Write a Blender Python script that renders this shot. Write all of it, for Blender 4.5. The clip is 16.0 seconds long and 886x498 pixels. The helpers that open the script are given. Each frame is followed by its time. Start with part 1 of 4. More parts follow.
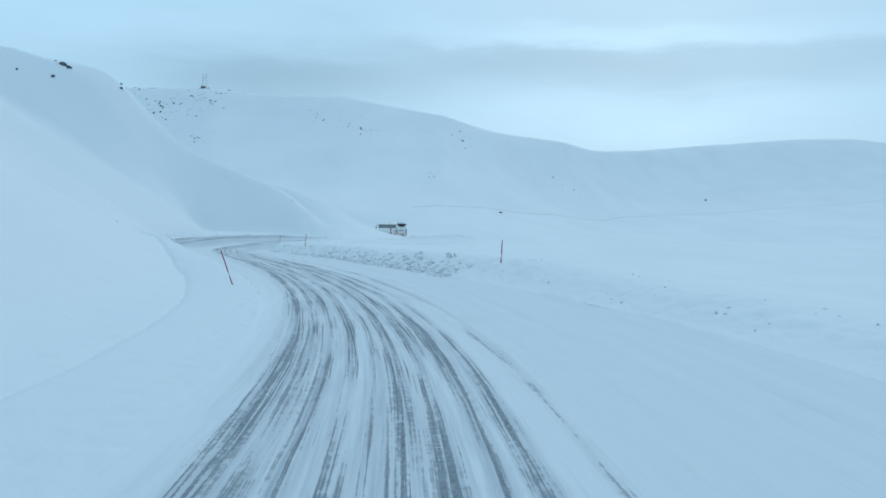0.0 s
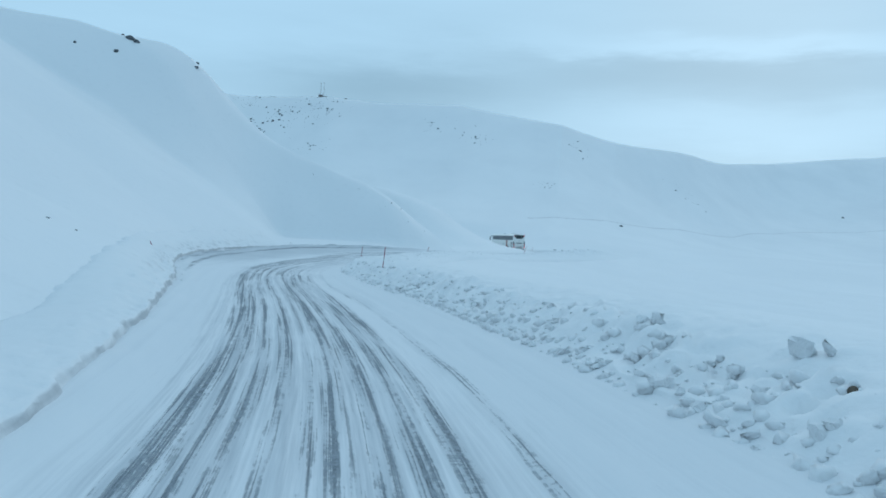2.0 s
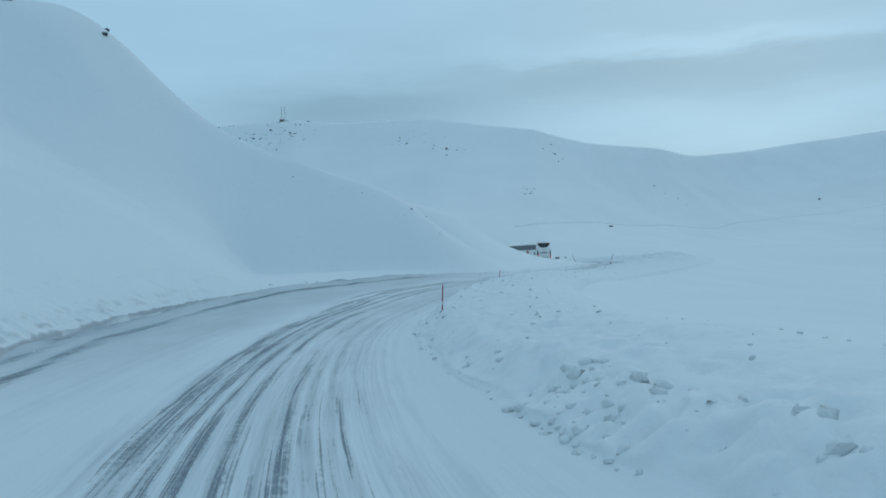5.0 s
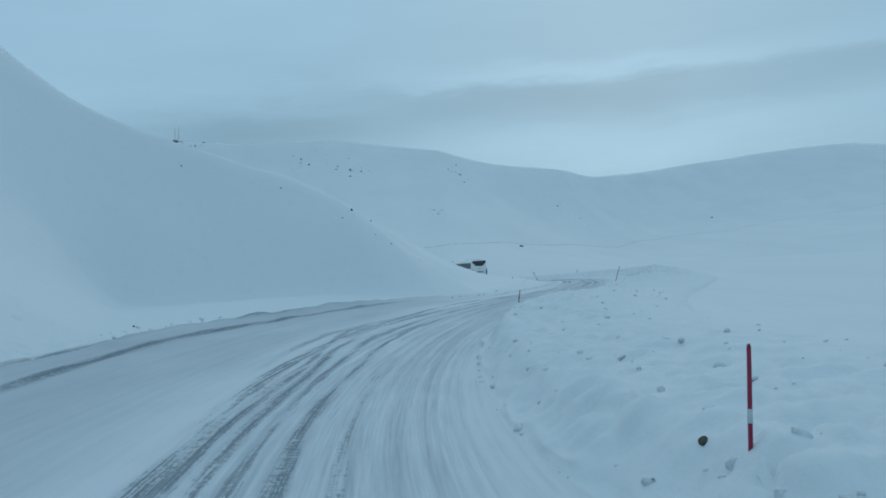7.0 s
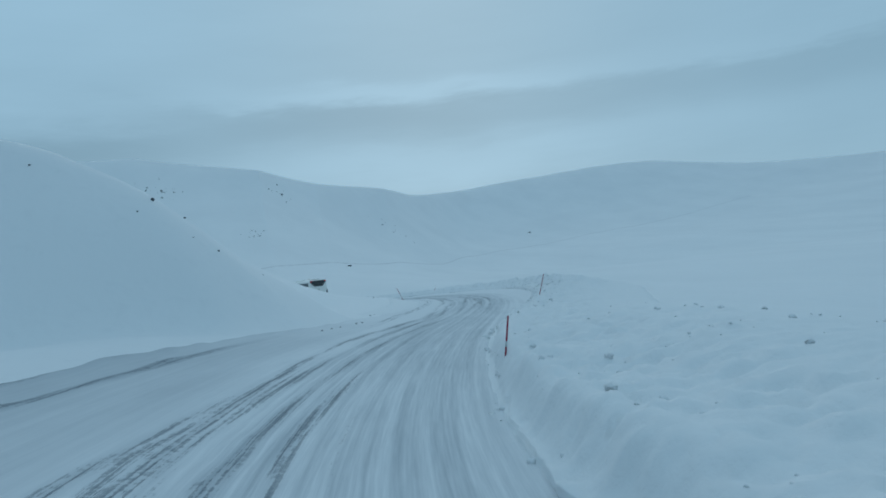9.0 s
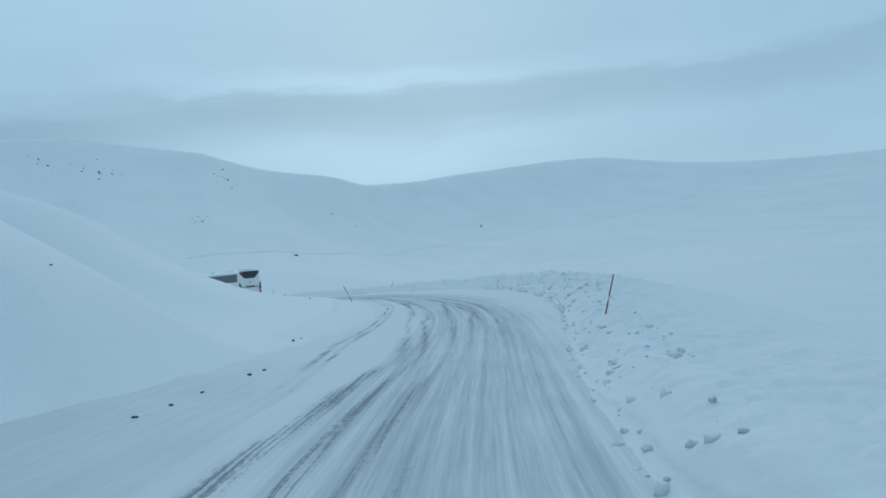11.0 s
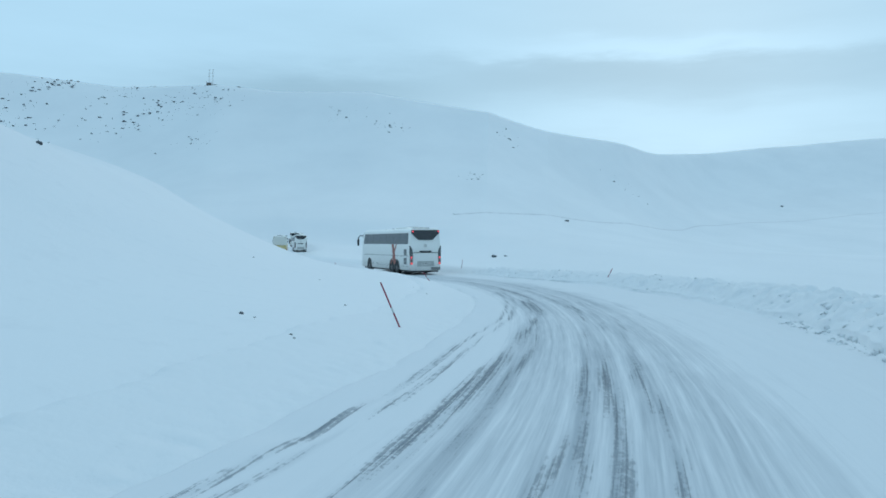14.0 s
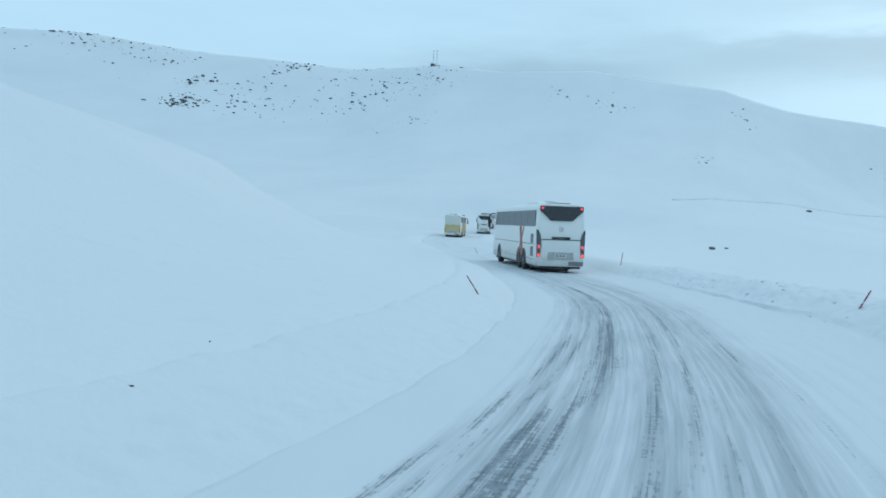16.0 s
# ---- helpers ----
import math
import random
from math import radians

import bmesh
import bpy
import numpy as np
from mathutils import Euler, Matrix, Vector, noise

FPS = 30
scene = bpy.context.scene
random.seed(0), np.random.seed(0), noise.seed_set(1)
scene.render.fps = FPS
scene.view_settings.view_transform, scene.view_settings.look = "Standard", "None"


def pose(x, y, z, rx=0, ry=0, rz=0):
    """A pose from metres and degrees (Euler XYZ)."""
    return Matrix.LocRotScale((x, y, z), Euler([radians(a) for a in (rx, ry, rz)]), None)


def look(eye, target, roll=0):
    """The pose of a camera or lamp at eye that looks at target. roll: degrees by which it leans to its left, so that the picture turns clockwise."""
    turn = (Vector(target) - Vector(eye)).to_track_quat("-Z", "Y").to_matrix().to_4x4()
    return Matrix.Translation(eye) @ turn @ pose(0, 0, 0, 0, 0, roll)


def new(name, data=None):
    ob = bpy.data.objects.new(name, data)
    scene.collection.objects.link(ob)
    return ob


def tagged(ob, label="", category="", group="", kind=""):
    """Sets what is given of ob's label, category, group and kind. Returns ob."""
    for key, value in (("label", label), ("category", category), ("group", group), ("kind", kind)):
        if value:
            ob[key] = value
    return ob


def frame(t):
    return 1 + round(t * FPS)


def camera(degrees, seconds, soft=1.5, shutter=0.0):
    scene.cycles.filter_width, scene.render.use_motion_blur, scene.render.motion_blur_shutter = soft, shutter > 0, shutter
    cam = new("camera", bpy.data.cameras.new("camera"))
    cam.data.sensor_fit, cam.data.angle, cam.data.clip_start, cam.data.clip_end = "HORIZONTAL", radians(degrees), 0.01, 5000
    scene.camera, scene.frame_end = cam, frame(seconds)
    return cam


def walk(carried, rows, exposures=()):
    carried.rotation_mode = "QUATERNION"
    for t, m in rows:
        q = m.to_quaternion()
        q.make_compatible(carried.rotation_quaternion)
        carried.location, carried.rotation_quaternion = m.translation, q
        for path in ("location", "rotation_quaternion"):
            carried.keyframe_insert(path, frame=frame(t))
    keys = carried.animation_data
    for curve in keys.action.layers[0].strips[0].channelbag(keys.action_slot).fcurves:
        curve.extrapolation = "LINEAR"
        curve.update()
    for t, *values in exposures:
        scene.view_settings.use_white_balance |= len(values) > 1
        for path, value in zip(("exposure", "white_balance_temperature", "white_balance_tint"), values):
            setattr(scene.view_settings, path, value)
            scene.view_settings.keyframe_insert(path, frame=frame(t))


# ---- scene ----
from mathutils import kdtree

# camera: seconds, x, y, z, yaw to the left, pitch up, roll
cam = camera(57.94, 16.0, soft=1.7)
WAY = [
    (0, 0.000, -0.000, 1.892, 0.42, -1.09, 1.72),
    (0.5, -0.168, 5.561, 1.936, 2.29, -0.45, 2.02),
    (1, -0.657, 11.238, 1.969, 4.07, -0.50, 2.50),
    (1.5, -1.437, 16.621, 1.977, 6.40, -0.48, 2.58),
    (2, -2.498, 21.705, 1.985, 8.40, -0.60, 3.12),
    (2.5, -3.927, 27.098, 2.002, 10.05, -0.31, 2.49),
    (3, -5.596, 32.249, 2.025, 11.14, 0.79, 1.71),
    (3.5, -7.376, 37.030, 2.042, 10.94, 0.91, 0.87),
    (4, -9.132, 41.579, 2.068, 9.37, 0.59, -0.57),
    (4.2, -9.867, 43.405, 2.071, 8.69, 0.59, -1.09),
    (5, -12.753, 50.238, 2.076, 6.49, 0.63, -2.11),
    (5.6, -14.623, 55.185, 2.061, 4.56, 0.94, -2.41),
    (6.3, -16.295, 61.022, 2.010, 2.36, 1.38, -2.73),
    (6.5, -16.706, 62.739, 1.985, 1.83, 1.57, -2.81),
    (7, -17.552, 66.978, 1.917, -0.56, 1.98, -3.36),
    (7.5, -18.198, 70.770, 1.913, -4.46, 2.28, -2.82),
    (8, -18.636, 74.466, 1.916, -7.73, 2.44, -3.31),
    (8.5, -18.735, 78.300, 1.889, -10.57, 2.35, -4.88),
    (9, -18.758, 81.935, 1.959, -13.25, 2.44, -5.80),
    (9.2, -18.641, 83.532, 1.981, -14.10, 2.56, -6.07),
    (9.8, -18.088, 88.281, 2.082, -16.12, 2.43, -6.14),
    (10.4, -17.175, 93.110, 2.197, -17.39, 2.00, -5.37),
    (11.3, -15.029, 100.766, 2.354, -16.21, 1.41, -3.98),
    (11.5, -14.403, 102.599, 2.373, -15.49, 1.29, -3.85),
    (12, -12.754, 107.228, 2.403, -12.04, 1.09, -2.94),
    (12.5, -11.046, 111.790, 2.446, -8.50, 1.15, -1.37),
    (13, -9.373, 116.205, 2.502, -6.47, 1.11, -0.66),
    (13.5, -7.745, 120.743, 2.606, -2.44, 0.77, -0.59),
    (14, -6.316, 125.462, 2.678, 3.26, -0.13, 0.90),
    (14.5, -5.207, 130.326, 2.749, 7.85, -1.09, 3.42),
    (15, -4.377, 135.258, 2.808, 10.94, -1.71, 4.45),
    (15.5, -3.747, 140.246, 2.846, 15.40, -1.93, 3.58),
    (16, -3.443, 145.492, 2.757, 19.01, -1.83, 3.15),
]


def aimed(x, y, z, yaw, pitch, roll):
    return pose(x, y, z, 0, 0, yaw) @ pose(0, 0, 0, 90 + pitch) @ pose(0, 0, 0, 0, 0, roll)


walk(cam, [(r[0], aimed(*r[1:])) for r in WAY], [(0.0, 0.08, 6380, 10), (1.5, 0.03, 6360, 10), (3.5, -0.15, 6340, 8), (6.3, -0.38, 6290, 7), (9.2, -0.5, 6300, 7), (11.3, -0.17, 6400, 9), (12.5, -0.10, 6470, 9), (14.0, 0.08, 6500, 9), (14.8, 0.14, 6600, 10), (16.0, 0.15, 6620, 10)])

# ---------------------------------------------------------------- light
SUN_EL, SUN_AZ = radians(24), radians(-14)
ZENITH = 0.05
world = bpy.data.worlds.new("overcast_sky")
scene.world = world
world.use_nodes = True


def build_sky(nt):
    N, L = nt.nodes, nt.links
    N.clear()
    out = N.new("ShaderNodeOutputWorld")
    bg = N.new("ShaderNodeBackground")
    L.new(bg.outputs[0], out.inputs[0])
    tc = N.new("ShaderNodeTexCoord")
    sep = N.new("ShaderNodeSeparateXYZ")
    L.new(tc.outputs["Generated"], sep.inputs[0])

    def m(op, a, b=None, c=None, clamp=False):
        n = N.new("ShaderNodeMath")
        n.operation, n.use_clamp = op, clamp
        for i, v in enumerate((a, b, c)):
            if v is None:
                continue
            if isinstance(v, (int, float)):
                n.inputs[i].default_value = v
            else:
                L.new(v, n.inputs[i])
        return n.outputs[0]

    el = m("MULTIPLY", m("ARCSINE", sep.outputs[2]), 57.2958)
    az = m("MULTIPLY", m("ARCTAN2", m("MULTIPLY", sep.outputs[0], -1), sep.outputs[1]), 57.2958)

    def fbm(sx, sy, off, detail=4.0, rough=0.5):
        v = N.new("ShaderNodeCombineXYZ")
        L.new(m("MULTIPLY_ADD", az, sx, off), v.inputs[0])
        L.new(m("MULTIPLY", el, sy), v.inputs[1])
        v.inputs[2].default_value = off
        n = N.new("ShaderNodeTexNoise")
        n.inputs["Scale"].default_value = 1.0
        n.inputs["Detail"].default_value = detail
        n.inputs["Roughness"].default_value = rough
        L.new(v.outputs[0], n.inputs["Vector"])
        return m("SUBTRACT", n.outputs["Fac"], 0.5)

    broad = fbm(0.035, 0.10, 3.1, 3.0)
    wave = fbm(0.05, 0.05, 7.7, 3.0)
    fine = fbm(0.05, 0.30, 11.3, 6.0, 0.6)
    wisp = fbm(0.15, 0.8, 19.7, 6.0, 0.62)

    def bell(v, mid, wide):
        d = m("DIVIDE", m("SUBTRACT", v, mid), wide)
        return m("EXPONENT", m("MULTIPLY", m("MULTIPLY", d, d), -1.0))

    def rise(v, lo, hi):
        n = N.new("ShaderNodeMapRange")
        n.interpolation_type = "SMOOTHSTEP"
        n.inputs["From Min"].default_value, n.inputs["From Max"].default_value = lo, hi
        L.new(v, n.inputs["Value"])
        return n.outputs["Result"]

    # layered cloud: height warped so that the layers undulate
    h = m("ADD", m("ADD", el, m("MULTIPLY", wave, 5.0)), m("ADD", m("MULTIPLY", fine, 3.0), m("MULTIPLY", wisp, 2.0)))
    a = m("ADD", az, m("MULTIPLY", broad, 14.0))
    tone = m("MULTIPLY_ADD", broad, 0.16, 0.80)
    # grey bank of cloud resting on the ridge ahead
    tone = m("SUBTRACT", tone, m("MULTIPLY", m("MULTIPLY", bell(a, 13.0, 11.0), bell(h, 10.0, 2.2)), 0.22))
    # long grey layer up the valley with a bright rim along its top, and the pale break below it
    side = m("MULTIPLY", rise(a, 9.0, -4.0), rise(a, -75.0, -40.0))
    layer = m("MULTIPLY", rise(h, 8.6, 11.8), rise(h, 13.7, 12.6))
    tone = m("SUBTRACT", tone, m("MULTIPLY", m("MULTIPLY", side, layer), 0.10))
    tone = m("ADD", tone, m("MULTIPLY", m("MULTIPLY", bell(a, -12.0, 11.0), bell(h, 13.9, 0.9)), 0.13))
    tone = m("ADD", tone, m("MULTIPLY", m("MULTIPLY", bell(a, -12.0, 16.0), bell(h, 8.6, 1.6)), 0.09))
    tone = m("ADD", tone, m("MULTIPLY", m("MULTIPLY", bell(a, 34.0, 24.0), bell(el, 16.0, 7.0)), 0.07))
    tone = m("ADD", tone, m("ADD", m("MULTIPLY", fine, 0.07), m("MULTIPLY", wisp, 0.04)))
    tint = N.new("ShaderNodeValToRGB")
    tint.color_ramp.elements[0].position, tint.color_ramp.elements[0].color = 0.45, (0.20, 0.355, 0.472, 1)
    tint.color_ramp.elements[1].position, tint.color_ramp.elements[1].color = 1.0, (0.515, 0.812, 1.035, 1)
    L.new(tone, tint.inputs[0])
    sky = N.new("ShaderNodeTexSky")
    sky.sky_type = "NISHITA"
    sky.sun_disc = False
    sky.sun_elevation, sky.sun_rotation = SUN_EL, -SUN_AZ
    mix = N.new("ShaderNodeMixRGB")
    mix.inputs[0].default_value = 0.05
    L.new(tint.outputs[0], mix.inputs[1])
    dim = N.new("ShaderNodeMixRGB")
    dim.blend_type = "MULTIPLY"
    dim.inputs[0].default_value = 1.0
    dim.inputs[2].default_value = (0.1, 0.1, 0.1, 1)
    L.new(sky.outputs[0], dim.inputs[1])
    L.new(dim.outputs[0], mix.inputs[2])
    L.new(mix.outputs[0], bg.inputs[0])
    # an overcast sky is brightest overhead
    L.new(m("MULTIPLY_ADD", rise(el, 17.0, 70.0), ZENITH, 1.0), bg.inputs[1])


build_sky(world.node_tree)
sun_data = bpy.data.lights.new("veiled_sun", "SUN")
sun_data.energy, sun_data.angle, sun_data.color = 0.5, radians(60), (1.0, 0.97, 0.93)
sun = new("veiled_sun", sun_data)
sun.matrix_world = look((0, 0, 50), Vector((0, 0, 50)) - Vector((-math.sin(SUN_AZ) * math.cos(SUN_EL), math.cos(SUN_AZ) * math.cos(SUN_EL), math.sin(SUN_EL))))

# ---------------------------------------------------------------- materials


class Nodes:
    """Short writing of node trees."""

    def __init__(self, name):
        self.mat = bpy.data.materials.new(name)
        self.mat.use_nodes = True
        self.nt = self.mat.node_tree
        self.N, self.L = self.nt.nodes, self.nt.links
        self.bsdf = self.N["Principled BSDF"]
        self.tc = self.N.new("ShaderNodeTexCoord")

    def put(self, value, socket):
        if isinstance(value, (int, float)):
            socket.default_value = value
        elif isinstance(value, tuple):
            socket.default_value = value if len(value) == 4 else (*value, 1) if len(socket.default_value) == 4 else value
        else:
            self.L.new(value, socket)

    def math(self, op, a, b=0.0, c=0.0, clamp=False):
        n = self.N.new("ShaderNodeMath")
        n.operation, n.use_clamp = op, clamp
        for i, v in enumerate((a, b, c)):
            self.put(v, n.inputs[i])
        return n.outputs[0]

    def noise(self, scale, detail=4.0, rough=0.55, vector=None, stretch=(1, 1, 1), kind="Object"):
        mp = self.N.new("ShaderNodeMapping")
        mp.inputs["Scale"].default_value = stretch
        self.L.new(vector or self.tc.outputs[kind], mp.inputs[0])
        n = self.N.new("ShaderNodeTexNoise")
        n.inputs["Scale"].default_value, n.inputs["Detail"].default_value, n.inputs["Roughness"].default_value = scale, detail, rough
        self.L.new(mp.outputs[0], n.inputs["Vector"])
        return n.outputs["Fac"]

    def ramp(self, fac, stops, ease="LINEAR"):
        n = self.N.new("ShaderNodeValToRGB")
        n.color_ramp.interpolation = ease
        while len(n.color_ramp.elements) < len(stops):
            n.color_ramp.elements.new(0.5)
        for e, (p, c) in zip(n.color_ramp.elements, stops):
            e.position, e.color = p, (c, c, c, 1) if isinstance(c, (int, float)) else (*c, 1)
        self.L.new(fac, n.inputs[0])
        return n.outputs[0]

    def mix(self, fac, a, b, blend="MIX"):
        n = self.N.new("ShaderNodeMixRGB")
        n.blend_type = blend
        for v, s in zip((fac, a, b), n.inputs):
            self.put(v, s)
        return n.outputs[0]

    def bump(self, height, strength, distance, normal=None):
        n = self.N.new("ShaderNodeBump")
        n.inputs["Strength"].default_value, n.inputs["Distance"].default_value = strength, distance
        self.L.new(height, n.inputs["Height"])
        if normal is not None:
            self.L.new(normal, n.inputs["Normal"])
        return n.outputs[0]

    def done(self, color, rough=0.5, metal=0.0, normal=None, **more):
        self.put(color, self.bsdf.inputs["Base Color"])
        self.put(rough, self.bsdf.inputs["Roughness"])
        self.put(metal, self.bsdf.inputs["Metallic"])
        if normal is not None:
            self.L.new(normal, self.bsdf.inputs["Normal"])
        for k, v in more.items():
            self.put(v, self.bsdf.inputs[k.replace("_", " ")])
        return self.mat


def snow_material(name, base=(0.79, 0.803, 0.818), crust=(0.71, 0.73, 0.752), relief=0.05, darken=0.0):
    n = Nodes(name)
    drift = n.noise(0.018, 5, 0.6, stretch=(1, 0.45, 1))
    crumb = n.noise(1.6, 6, 0.6)
    grain = n.noise(14, 4, 0.6)
    c = n.mix(n.ramp(drift, [(0.35, 0.0), (0.72, 0.7)]), base, crust)
    c = n.mix(n.ramp(crumb, [(0.55, 0.0), (0.8, 0.35)]), c, (0.67, 0.69, 0.715))
    if darken:
        # steep broken faces coloured greyer: older dirty snow plus shade put into the colour
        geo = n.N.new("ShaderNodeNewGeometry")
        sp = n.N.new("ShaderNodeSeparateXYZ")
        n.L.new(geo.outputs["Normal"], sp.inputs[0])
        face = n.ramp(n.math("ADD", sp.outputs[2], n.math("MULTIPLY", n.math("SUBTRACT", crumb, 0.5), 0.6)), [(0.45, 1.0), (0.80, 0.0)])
        c = n.mix(n.math("MULTIPLY", face, darken), c, (0.40, 0.42, 0.44))
    b = n.bump(grain, 0.35, 0.02)
    b = n.bump(crumb, 0.5, relief, b)
    return n.done(c, 0.75, normal=b, Specular_IOR_Level=0.25)


SNOW = snow_material("wind_packed_snow")
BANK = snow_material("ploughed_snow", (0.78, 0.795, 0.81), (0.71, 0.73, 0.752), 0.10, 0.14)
CUT = snow_material("dirty_shaded_cut_snow", (0.77, 0.785, 0.80), (0.70, 0.72, 0.745), 0.08, 0.85)


def road_material():
    n = Nodes("rutted_snow_over_ice")
    uv = n.tc.outputs["UV"]
    sep = n.N.new("ShaderNodeSeparateXYZ")
    n.L.new(uv, sep.inputs[0])
    u, v = sep.outputs[0], sep.outputs[1]
    crumb = n.noise(6.0, 5, 0.72, uv, (1.7, 0.85, 1))
    fine = n.noise(1.0, 4, 0.6, uv, (26.0, 0.6, 1))
    streak = n.noise(1.0, 3, 0.55, uv, (7.0, 0.06, 1))
    patch = n.noise(0.5, 4, 0.6, uv, (1.2, 0.4, 1))
    gaps = n.noise(1.0, 4, 0.62, uv, (3.5, 0.55, 1))
    # half width, wander, then the line that the track keeps: distance along the road, to the right, and how worn it is
    tracks = [
        (0.15, 0.15, [(-20, -1.50, 1.0), (25, -1.48, 0.95), (42, -1.34, 0.9), (60, -1.5, 1.0), (73, -1.75, 1.0), (86, -2.2, 1.0), (97, -2.35, 0.9), (105, -2.44, 0.7), (113, -2.2, 1.0), (117, -1.8, 0.9), (127, -2.49, 0.6), (130, -2.4, 0.5), (141, -2.11, 1.0), (146, -1.9, 1.0), (153, -1.3, 1.0), (157, -1.2, 1.15), (163, -0.8, 1.0), (200, -0.8, 0.5)]),
        (0.08, 0.20, [(-20, -1.18, 0.85), (42, -1.1, 0.75), (60, -1.2, 0.9), (73, -1.35, 1.0), (85, -1.5, 1.0), (93, -2.2, 1.0), (104, -1.84, 0.7), (113, -1.65, 0.9), (118, -1.4, 0.6), (127, -1.95, 0.8), (129, -1.8, 0.6), (142, -1.7, 0.8), (145, -1.5, 0.9), (157, -1.45, 0.95), (163, -0.95, 0.8), (200, -0.9, 0.4)]),
        (0.07, 0.20, [(-20, -0.92, 0.7), (42, -0.80, 0.85), (60, -0.92, 0.8), (73, -1.0, 1.0), (86, -1.2, 1.0), (92, -1.6, 1.0), (97, -1.47, 0.9), (105, -1.3, 0.5), (113, -1.03, 0.85), (118, -0.8, 0.4), (130, -1.13, 0.7), (135, -0.9, 0.8), (141, -0.4, 0.5), (150, -0.3, 0.3), (158, -0.2, 0.85), (165, 0.0, 0.6), (200, 0.0, 0.4)]),
        (0.07, 0.20, [(-20, -0.55, 0.6), (42, -0.45, 0.9), (60, -0.55, 0.7), (73, -0.6, 0.9), (86, -0.82, 0.9), (93, -1.05, 0.9), (105, -0.8, 0.4), (118, -0.5, 0.3), (127, -0.42, 0.75), (130, -0.2, 0.8), (141, -0.65, 0.75), (145, -0.55, 0.6), (158, 0.12, 0.75), (166, 0.4, 0.5), (200, 0.4, 0.4)]),
        (0.09, 0.16, [(-20, 0.02, 1.0), (42, 0.14, 1.0), (55, 0.02, 1.0), (73, -0.1, 0.55), (86, -0.2, 0.6), (93, -0.5, 0.35), (118, -0.1, 0.3), (128, -0.15, 0.8), (134, -0.05, 0.8), (142, -0.3, 0.75), (145, -0.2, 0.6), (158, 0.5, 0.45), (200, 0.6, 0.4)]),
        (0.10, 0.18, [(-20, 0.35, 0.95), (42, 0.50, 0.95), (55, 0.40, 0.9), (73, 0.10, 0.2), (118, 0.25, 0.3), (134, 0.42, 0.75), (142, 0.16, 0.65), (146, 0.26, 0.55), (157, 0.9, 0.55), (166, 1.24, 0.5), (200, 1.2, 0.4)]),
        (0.06, 0.20, [(-20, 0.74, 0.85), (42, 0.85, 0.9), (55, 0.75, 0.85), (73, 0.40, 0.25), (118, 0.60, 0.25), (140, 0.60, 0.35), (200, 0.7, 0.35)]),
        (0.06, 0.20, [(-20, 1.04, 0.75), (42, 1.16, 0.9), (55, 1.05, 0.7), (73, 0.80, 0.15), (118, 1.0, 0.2), (155, 0.9, 0.35), (200, 1.0, 0.3)]),
        (0.06, 0.35, [(-20, 1.55, 0.4), (42, 1.80, 0.55), (60, 1.65, 0.35), (88, 1.1, 0.1), (118, 1.6, 0.2), (155, 1.5, 0.35), (200, 1.5, 0.3)]),
        (0.05, 0.20, [(-20, -0.22, 0.4), (42, -0.15, 0.65), (55, -0.2, 0.5), (73, -0.3, 0.1)]),
        (0.07, 0.20, [(64, -1.5, 0.0), (72, -1.6, 0.8), (86, -1.85, 0.95), (93, -2.65, 0.9), (97, -2.2, 0.8), (108, -2.1, 0.0)]),
        (0.07, 0.20, [(78, -2.3, 0.0), (92, -2.95, 0.85), (97, -2.55, 0.8), (108, -2.4, 0.0)]),
        (0.05, 0.08, [(106, -3.2, 0.4), (113, -3.2, 0.6), (121, -3.8, 0.8), (127, -3.62, 0.9), (132, -3.55, 0.8), (140, -3.05, 0.8), (146, -2.9, 0.8), (151.5, -2.41, 0.8), (156, -2.1, 0.85), (162, -1.7, 0.7), (167, -1.46, 0.6), (200, -1.4, 0.4)]),
        (0.05, 0.08, [(106, -2.95, 0.4), (113, -2.95, 0.6), (121, -3.55, 0.8), (127, -3.38, 0.9), (132, -3.31, 0.8), (140, -2.81, 0.75), (146, -2.66, 0.7), (151.5, -2.17, 0.7), (156, -1.86, 0.8), (162, -1.46, 0.6), (167, -1.22, 0.6), (200, -1.2, 0.4)]),
        (0.10, 0.18, [(56, -4.5, 0.0), (60, -4.9, 0.8), (70, -6.15, 0.95), (77.5, -6.8, 0.95), (85, -7.1, 0.95), (91, -7.2, 0.95), (96, -6.8, 0.85), (104, -6.4, 0.7), (111, -5.4, 0.3)]),
        (0.09, 0.12, [(50, -3.4, 0.0), (55, -3.74, 0.95), (60, -4.13, 1.1), (72.5, -5.6, 1.1), (82, -5.95, 1.1), (89.5, -6.2, 1.1), (97, -5.45, 1.0), (104, -5.2, 0.8), (114, -4.8, 0.4)]),
    ]
    way = n.math("MULTIPLY_ADD", v, 1 / 240, 0.1, clamp=True)
    clump = n.noise(1.0, 3, 0.6, uv, (2.2, 0.16, 1))
    worn = None
    for i, (w, wander, line) in enumerate(tracks):
        c = n.ramp(way, [(max(0.0, s / 240 + 0.1), ((d + 10) / 20, k / 2, 0.0)) for s, d, k in line])
        rgb = n.N.new("ShaderNodeSeparateColor")
        n.L.new(c, rgb.inputs[0])
        mid = n.math("MULTIPLY_ADD", rgb.outputs[0], 20.0, -10.0)
        off = n.noise(0.05 + 0.004 * i, 2, 0.5, n.math("ADD", v, 37.0 * i))
        dist = n.math("ABSOLUTE", n.math("SUBTRACT", n.math("MULTIPLY_ADD", off, wander, n.math("SUBTRACT", u, wander * 0.5)), mid))
